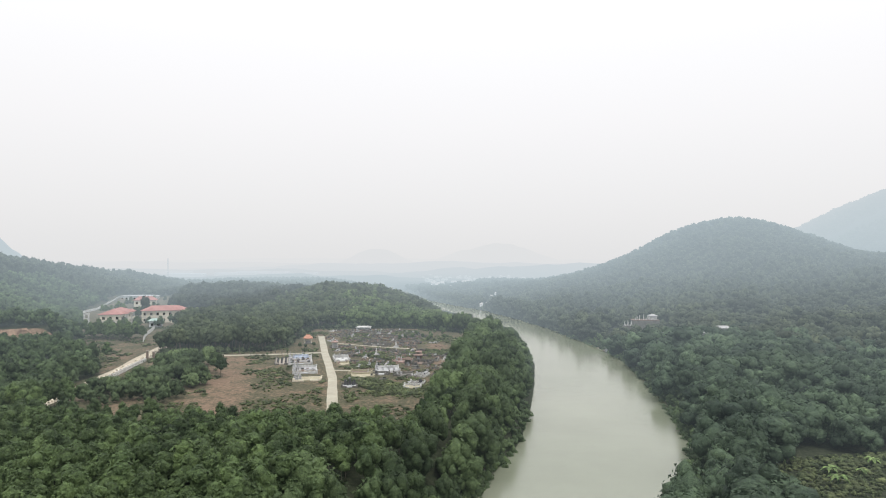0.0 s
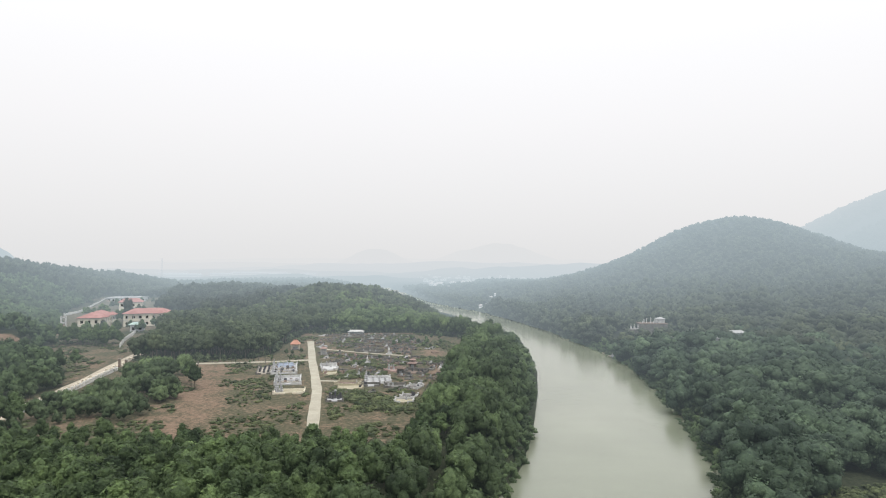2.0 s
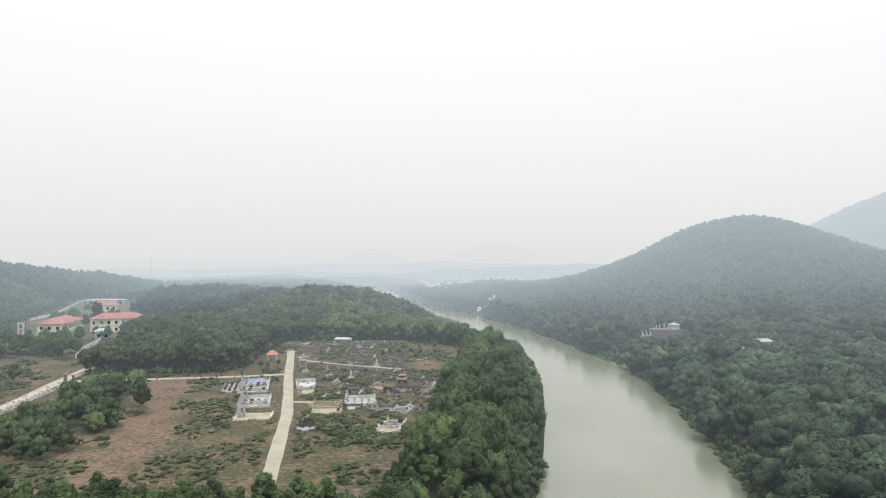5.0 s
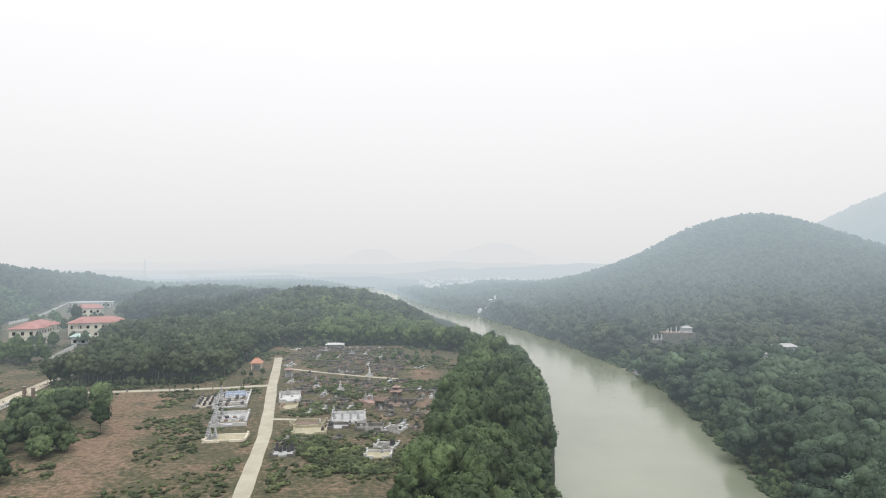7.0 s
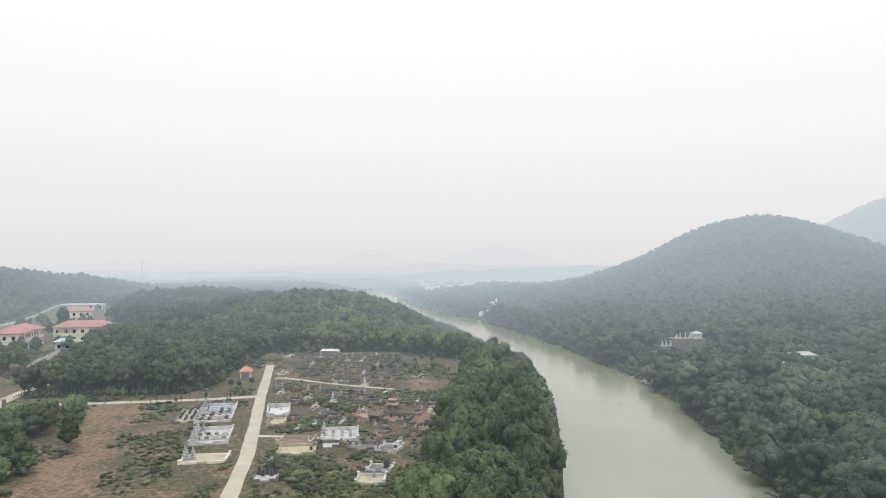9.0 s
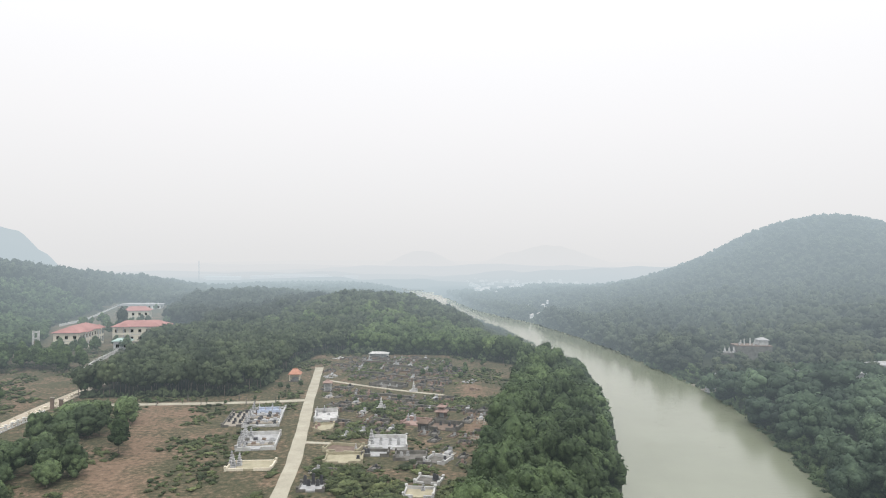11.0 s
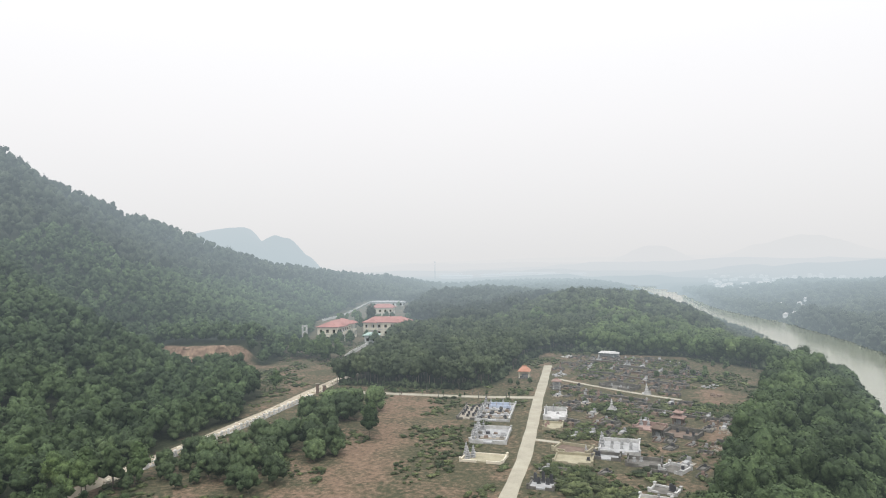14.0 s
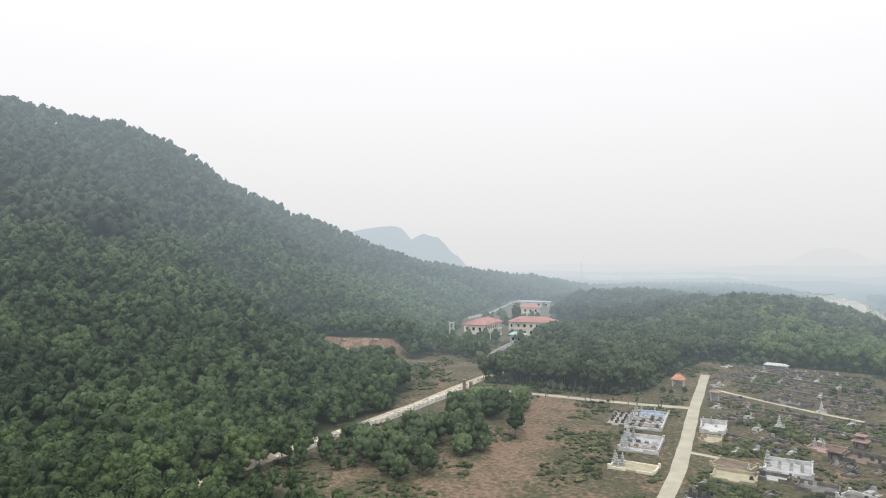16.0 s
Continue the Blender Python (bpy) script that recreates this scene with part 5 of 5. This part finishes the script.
# pale rocks at the waterline below the temple
rng = random.Random(9)
p = thing("bank_rocks", 87, 345, 0, "pale tumbled rocks sloping into the river", "rocks")
for k in range(90):
    s = rng.uniform(0.5, 1.7)
    x, y = rng.uniform(-3, 9), rng.uniform(-10, 9)
    bm = boxes((-s, -s * 0.8, -0.6, s, s * 0.8, s * rng.uniform(0.5, 0.9), rng.uniform(0.25, 0.5)))
    bmesh.ops.rotate(bm, verts=bm.verts, cent=(0, 0, 0), matrix=Euler((rng.uniform(-0.3, 0.3), rng.uniform(-0.3, 0.3), rng.uniform(0, 3))).to_matrix())
    bmesh.ops.translate(bm, verts=bm.verts, vec=(x, y, float(land(87 + x, 345 + y)) - float(land(87, 345))))
    part("rock", bm, M_SAND if k % 3 else M_STONE, p)


# ---------------------------------------------------------------- single trees
def tree(name, form, wood, leaves, label, x, y, height, width=1.0, group=""):
    p = thing(name, x, y, 0, label, "tree", group)
    for nm, (vs, fs), mat in (("crown", form, leaves), ("trunk", wood, M_BARK)):
        me = mesh_of(nm, vs * np.array((height * width, height * width, height)), fs, mat, True)
        ob = new(nm, me)
        ob.parent = p
    return p


PROTO = [tree("acacia_tree", NEAR[k], NEAR_T[k], M_ACACIA, "young acacia tree with a rounded green crown", -132 if k == 0 else -83 + k * 3, 248 if k == 0 else 226 - k * 5, 6.5 + 0.4 * k, 1.15, "single acacias") for k in range(4)]
tree("tall_tree", BROAD[5], NEAR_T[5], M_DARKWOOD, "tall dark broad-leaved tree between the school buildings", -191, 403, 15, 0.62)
tree("yard_tree", BROAD[6], NEAR_T[6], M_DARKWOOD, "dark round tree in front of the school", -178, 352, 7, 0.8)
BUSHY = [tree("bushy_tree", BROAD[k], NEAR_T[k], M_YOUNG, "low bushy tree with dense fresh green leaves", -84 + k * 5, 192 + k * 3, 4.2, 1.1, "bushy trees in the field") for k in range(3)]
rng = random.Random(12)
for x0, y0, x1, y1, n, kinds, lo, hi in ((-98, 214, -87, 236, 22, BUSHY, 1.2, 1.8), (-96, 170, -74, 206, 28, BUSHY, 1.0, 1.75), (-104, 166, -88, 190, 14, BUSHY, 0.7, 1.3),
                                         (-64, 276, -56, 300, 4, BUSHY, 0.4, 0.7), (-22, 300, 2, 345, 12, BUSHY, 0.4, 0.8), (-108, 256, -70, 262, 5, BUSHY, 0.25, 0.4),
                                         (-40, 255, -14, 275, 5, BUSHY, 0.35, 0.6), (-118, 166, -114, 200, 14, BUSHY, 0.9, 1.6), (-120, 200, -117, 216, 6, BUSHY, 0.9, 1.4), (-184, 333, -166, 352, 12, PROTO, 0.7, 1.0), (-172, 352, -150, 380, 10, PROTO, 0.6, 0.9), (-236, 430, -205, 470, 14, PROTO, 0.7, 1.1), (-252, 490, -236, 545, 10, PROTO, 0.7, 1.1), (-200, 395, -185, 430, 8, PROTO, 0.8, 1.2)):
    for k in range(n):
        x, y = rng.uniform(x0, x1), rng.uniform(y0, y1)
        if min(float(near_line(x, y, l)) for l in LANES) < 4 or any(math.hypot(x - a, y - c) < r for a, c, r in PLOTS):
            continue
        copy_thing(rng.choice(kinds), at(x, y, rng.uniform(0, 360), rng.uniform(lo, hi), 0.1))
for x, y, q in ((-101.5, 171, 1.0), (-104, 167.5, 1.1), (-101, 165, 1.0), (-105.5, 163, 1.15), (-102.5, 160, 1.1), (-106.5, 158, 1.2), (-99.5, 168.5, 0.8), (-109.5, 166, 1.0), (-110, 160, 1.1)):
    copy_thing(rng.choice(PROTO), at(x, y, rng.uniform(0, 360), q, 0.1))
# the outermost trees of the woods, each on its own
EDGE = {"acacia": [], "river": [], "grove": [], "east": []}
for kind, forms, leaves, nm, label in (("acacia", NEAR, M_ACACIA, "acacia_tree", "young acacia at the edge of the plantation"), ("river", BROAD, M_BANK, "riverside_tree", "broad dark green tree leaning over the river bank"), ("east", JUNGLE, M_EAST, "jungle_tree", "broad dark jungle tree at the water edge"),
                                       ("grove", MIDF, M_GROVE, "grove_tree", "slim acacia with a bare trunk at the grove edge")):
    mine = [q for q in SINGLES if q[0] == kind]
    for k, (_, x, y, h, w) in enumerate(mine):
        if k < 6:
            p = tree(nm, forms[k], NEAR_T[k], leaves, label, x, y, 1.0, 1.0, nm.replace("_", " ") + "s")
            p.scale = (h * w, h * w, h)
            p.rotation_euler = (0, 0, k * 1.3)
            EDGE[kind].append(p)
        else:
            o = copy_thing(EDGE[kind][k % 6], pose(x, y, float(land(x, y)), 0, 0, (k * 67) % 360))
            o.scale = (h * w, h * w, h)
# young roadside trees, each tied to a stake
p = None
for k in range(9):
    x, y = -57.5 - 6.6 * k, 262.2 - 1.16 * k
    if p is None:
        p = thing("roadside_sapling", x, y, 0, "thin young tree with a dark stake beside the side road", "sapling", "saplings along the side road")
        part("stake", boxes((-0.09, -0.09, -0.3, 0.09, 0.09, 1.7, 0.02)), M_BARK, p)
        vs, fs = MIDF[0]
        me = mesh_of("crown", vs * np.array((1.7, 1.7, 2.3)), fs, M_YOUNG, True)
        new("crown", me).parent = p
    else:
        copy_thing(p, at(x, y, k * 50, (0.8, 1.15, 0.7, 0.9)[k % 4], 0.0))
# belt of trees between the bare cutting and the school
for k in range(46):
    u = rng.random()
    x, y = -196 + 50 * u + rng.uniform(-4, 4), 318 - 14 * u + rng.uniform(-9, 9)
    copy_thing(rng.choice(PROTO), at(x, y, rng.uniform(0, 360), rng.uniform(0.8, 1.15), 0.1))

# banana plants on the east bank
BLADE = bmesh.new()
for k in range(9):
    a, up = k * 2.4, 0.5 + 0.5 * (k % 3) / 2
    prev = None
    for j in range(7):
        u = j / 6
        r = 2.3 * u
        c = Vector((math.cos(a) * r, math.sin(a) * r, 1.6 + up * 2.2 * u - 2.3 * u * u))
        wdt = 0.42 * math.sin(math.pi * min(1, 0.12 + u * 0.86))
        s = Vector((-math.sin(a), math.cos(a), 0)) * wdt
        pair = (BLADE.verts.new(c - s + Vector((0, 0, 0.12))), BLADE.verts.new(c), BLADE.verts.new(c + s + Vector((0, 0, 0.12))))
        if prev:
            BLADE.faces.new((prev[0], prev[1], pair[1], pair[0]))
            BLADE.faces.new((prev[1], prev[2], pair[2], pair[1]))
        prev = pair
M_BANANA = foliage("banana_leaves", (0.10, 0.16, 0.06), (0.17, 0.24, 0.10), 0.5)
p = thing("banana_plant", 76.5, 141.5, 0, "pale green banana plant with arching leaves", "banana plant", "banana plants")
part("leaves", BLADE, M_BANANA, p)
bm = bmesh.new()
drum(bm, 0, 0, -0.3, 1.7, 0.2, 0.14)
part("stem", bm, M_BANANA, p)
for x, y, q in ((82, 134, 0.9), (80, 128, 1.0), (88, 133, 0.7), (95, 140, 0.8)):
    copy_thing(p, at(x, y, x * 40, q))

# ---------------------------------------------------------------- undergrowth
def open_ground(x, y):
    ok = inside(x, y, CLEAR) & (near_line(x, y, ROADS[0]) > 4.5) & (y < 372)
    for l in LANES + [[(-51, 266), (-78, 259), (-117, 252)]]:
        ok &= near_line(x, y, l) > 3.0
    for a, c, r in PLOTS:
        ok &= np.hypot(x - a, y - c) > r * 0.72
    return ok


TUFT = [crown(80 + k, 3, 0.8, 1, 34, 0.10, -0.3, 0.4) for k in range(6)]
sp = scatter(-210, 14, 150, 362, 1.9, lambda x, y: open_ground(x, y) & (lattice(x, y, 11, 21) + 0.5 * lattice(x, y, 4, 22) > np.where(inside(x, y, CEMETERY), 0.74, 0.80)) & (near_line(x, y, [(-84, 252), (-76, 225), (-66, 195), (-60, 165)]) > 1 + 7 * lattice(x, y, 7, 3)), 30, 0.5)
h, w = sizes_for(sp, 0.12, 0.95, 1.2, 3.0, 31, 5)
forest("scrub", sp, h, w, TUFT, M_SHRUB, "low green scrub and weeds between the graves", "scrub")
sp = scatter(58, 140, 112, 152, 1.5, lambda x, y: inside(x, y, OPEN_EAST), 33, 0.5)
h, w = sizes_for(sp, 0.15, 1.5, 0.7, 2.2, 34, 4)
forest("bank_undergrowth", sp, h, w, TUFT, M_SHRUB, "rank green undergrowth in a clearing on the bank", "undergrowth")
sp = scatter(-120, 110, 420, 760, 3.6, lambda x, y: (river_gap(x, y) > -1.5) & (river_gap(x, y) < np.where(is_west(x, y), west_edge(y) + 2, 9)), 37, 0.5)
h, w = sizes_for(sp, 2.0, 4.5, 0.7, 1.1, 38, 14)
forest("far_bank_bushes", sp, h, w, TUFT, M_TERRACE, "bushes along the far river banks", "bushes")
# a hem of bushes where the woods meet the open ground
def hem(x, y):
    d = near_line(x, y, CLEAR[1:9] + CLEAR[9:13])
    return (d < 3.2) & ~inside(x, y, CLEAR) & (near_line(x, y, LANES[0]) > 4) & (y > 145)


sp = scatter(-125, 22, 145, 362, 1.9, hem, 41, 0.5)
h, w = sizes_for(sp, 0.8, 4.0, 0.6, 1.0, 42, 8)
forest("wood_hem_bushes", sp, h, w, TUFT, M_GROVE, "leafy bushes at the foot of the wood edge", "bushes")


def thicket(x, y):
    low = (x > -30) & (x < 2) & (y > 152) & (y < 211) & (lattice(x, y, 9, 51) > 0.56)
    hedge = inside(x, y, [(-35, 227), (-24, 228), (-23, 234), (-33, 235)]) | inside(x, y, [(-36, 255), (-18, 250), (-18, 262), (-30, 266)]) | inside(x, y, [(-6, 255), (4, 262), (4, 275), (-8, 272)])
    ok = low | hedge
    for a, c, r in PLOTS:
        ok &= np.hypot(x - a, y - c) > r * 0.8
    return ok & (near_line(x, y, LANES[0]) > 3.5) & inside(x, y, CLEAR)


sp = scatter(-40, 10, 150, 280, 1.35, thicket, 43, 0.5)
h, w = sizes_for(sp, 0.2, 1.5, 0.8, 2.2, 44, 5)
forest("grave_thickets", sp, h, w, TUFT, M_SHRUB, "green thickets overgrowing the graves", "bushes")
sp = scatter(-60, 100, 60, 420, 2.4, lambda x, y: (river_gap(x, y) > np.where(is_west(x, y), np.minimum(west_edge(y) - 3.4, -0.5), -3.0)) & (river_gap(x, y) < np.where(is_west(x, y), west_edge(y) + 4, 6)), 35, 0.5)
h, w = sizes_for(sp, 1.0, 3.6, 0.7, 1.2, 36, 12)
h = h * (1 + 0.7 * (is_west(sp[:, 0], sp[:, 1]) & (river_gap(sp[:, 0], sp[:, 1]) > 4)))
forest("bank_bushes", sp, h, w, TUFT, M_BANK, "tangled bushes along the river banks", "bushes")

# ---------------------------------------------------------------- far things
p = thing("radio_mast", -478, 1089, 20, "slender lattice radio mast with painted haze", "mast")
bm = bmesh.new()
for sx in (-1, 1):
    for sy in (-1, 1):
        block(bm, sx * 0.9 - 0.12, sy * 0.9 - 0.12, -1, sx * 0.9 + 0.12, sy * 0.9 + 0.12, 36, 0.0)
for k in range(12):
    block(bm, -0.9, -0.9, k * 3, 0.9, 0.9, k * 3 + 0.25)
part("lattice", bm, far_haze_paint("mast_haze_painted", (0.10, 0.10, 0.10)), p)
rng = random.Random(21)
# far buildings: own wall and roof colours, haze painted over them
M_HAZE_WALL = far_haze_paint("building_haze_painted", (0.80, 0.79, 0.77))
M_HAZE_ROOF = far_haze_paint("roof_haze_painted", (0.50, 0.47, 0.45))
M_PLANT = far_haze_paint("factory_haze_painted", (0.78, 0.78, 0.78))
HOMES = []
for k, (w, d, h) in enumerate(((8, 6, 5), (6, 6, 7), (11, 6, 4))):
    p = thing("far_house", *TOWN[k], 15 * k, "pale town house far off in the mist", "house", "houses of the far town")
    part("wall", boxes((-w / 2, -d / 2, -3, w / 2, d / 2, h)), M_HAZE_WALL, p)
    bm = bmesh.new()
    hip_roof(bm, w, d, h + 0.2, 2.4, 0.4, 0.6)
    part("roof", bm, M_HAZE_ROOF, p)
    for j in range(3):
        part("window", boxes((-w * 0.35 + j * w * 0.3, -d / 2 - 0.06, h - 3, -w * 0.35 + j * w * 0.3 + 1.6, -d / 2 + 0.04, h - 1.4)), M_HAZE_ROOF, p)
    HOMES.append(p)
for x, y in TOWN[3:]:
    copy_thing(rng.choice(HOMES), pose(x, y, float(land(x, y)), 0, 0, rng.uniform(-40, 40)) @ Matrix.Scale(rng.uniform(0.3, 0.45) if y < 860 else rng.uniform(0.55, 0.95), 4))
FACTORIES = ((-426, 1397, 70, 40), (-465, 1340, 40, 24), (-385, 1460, 50, 30), (-345, 1349, 45, 24), (-504, 1245, 60, 20), (-545, 1300, 40, 20), (-300, 1420, 30, 18), (-600, 1420, 60, 24),
             (-671, 2768, 70, 40), (-480, 3100, 260, 40), (-330, 3200, 180, 40), (-165, 3300, 120, 40))
for x, y, w, d in FACTORIES:
    p = thing("far_factory", x, y, rng.uniform(-18, 18), "long pale factory roof far out on the plain", "factory", "factories on the plain")
    part("hall", boxes((-w / 2, -d / 2, -2, w / 2, d / 2, 4)), M_PLANT, p)
    part("roof", boxes((-w / 2 - 1, -d / 2 - 1, 4, w / 2 + 1, d / 2 + 1, 6, 0.08)), M_PLANT, p)
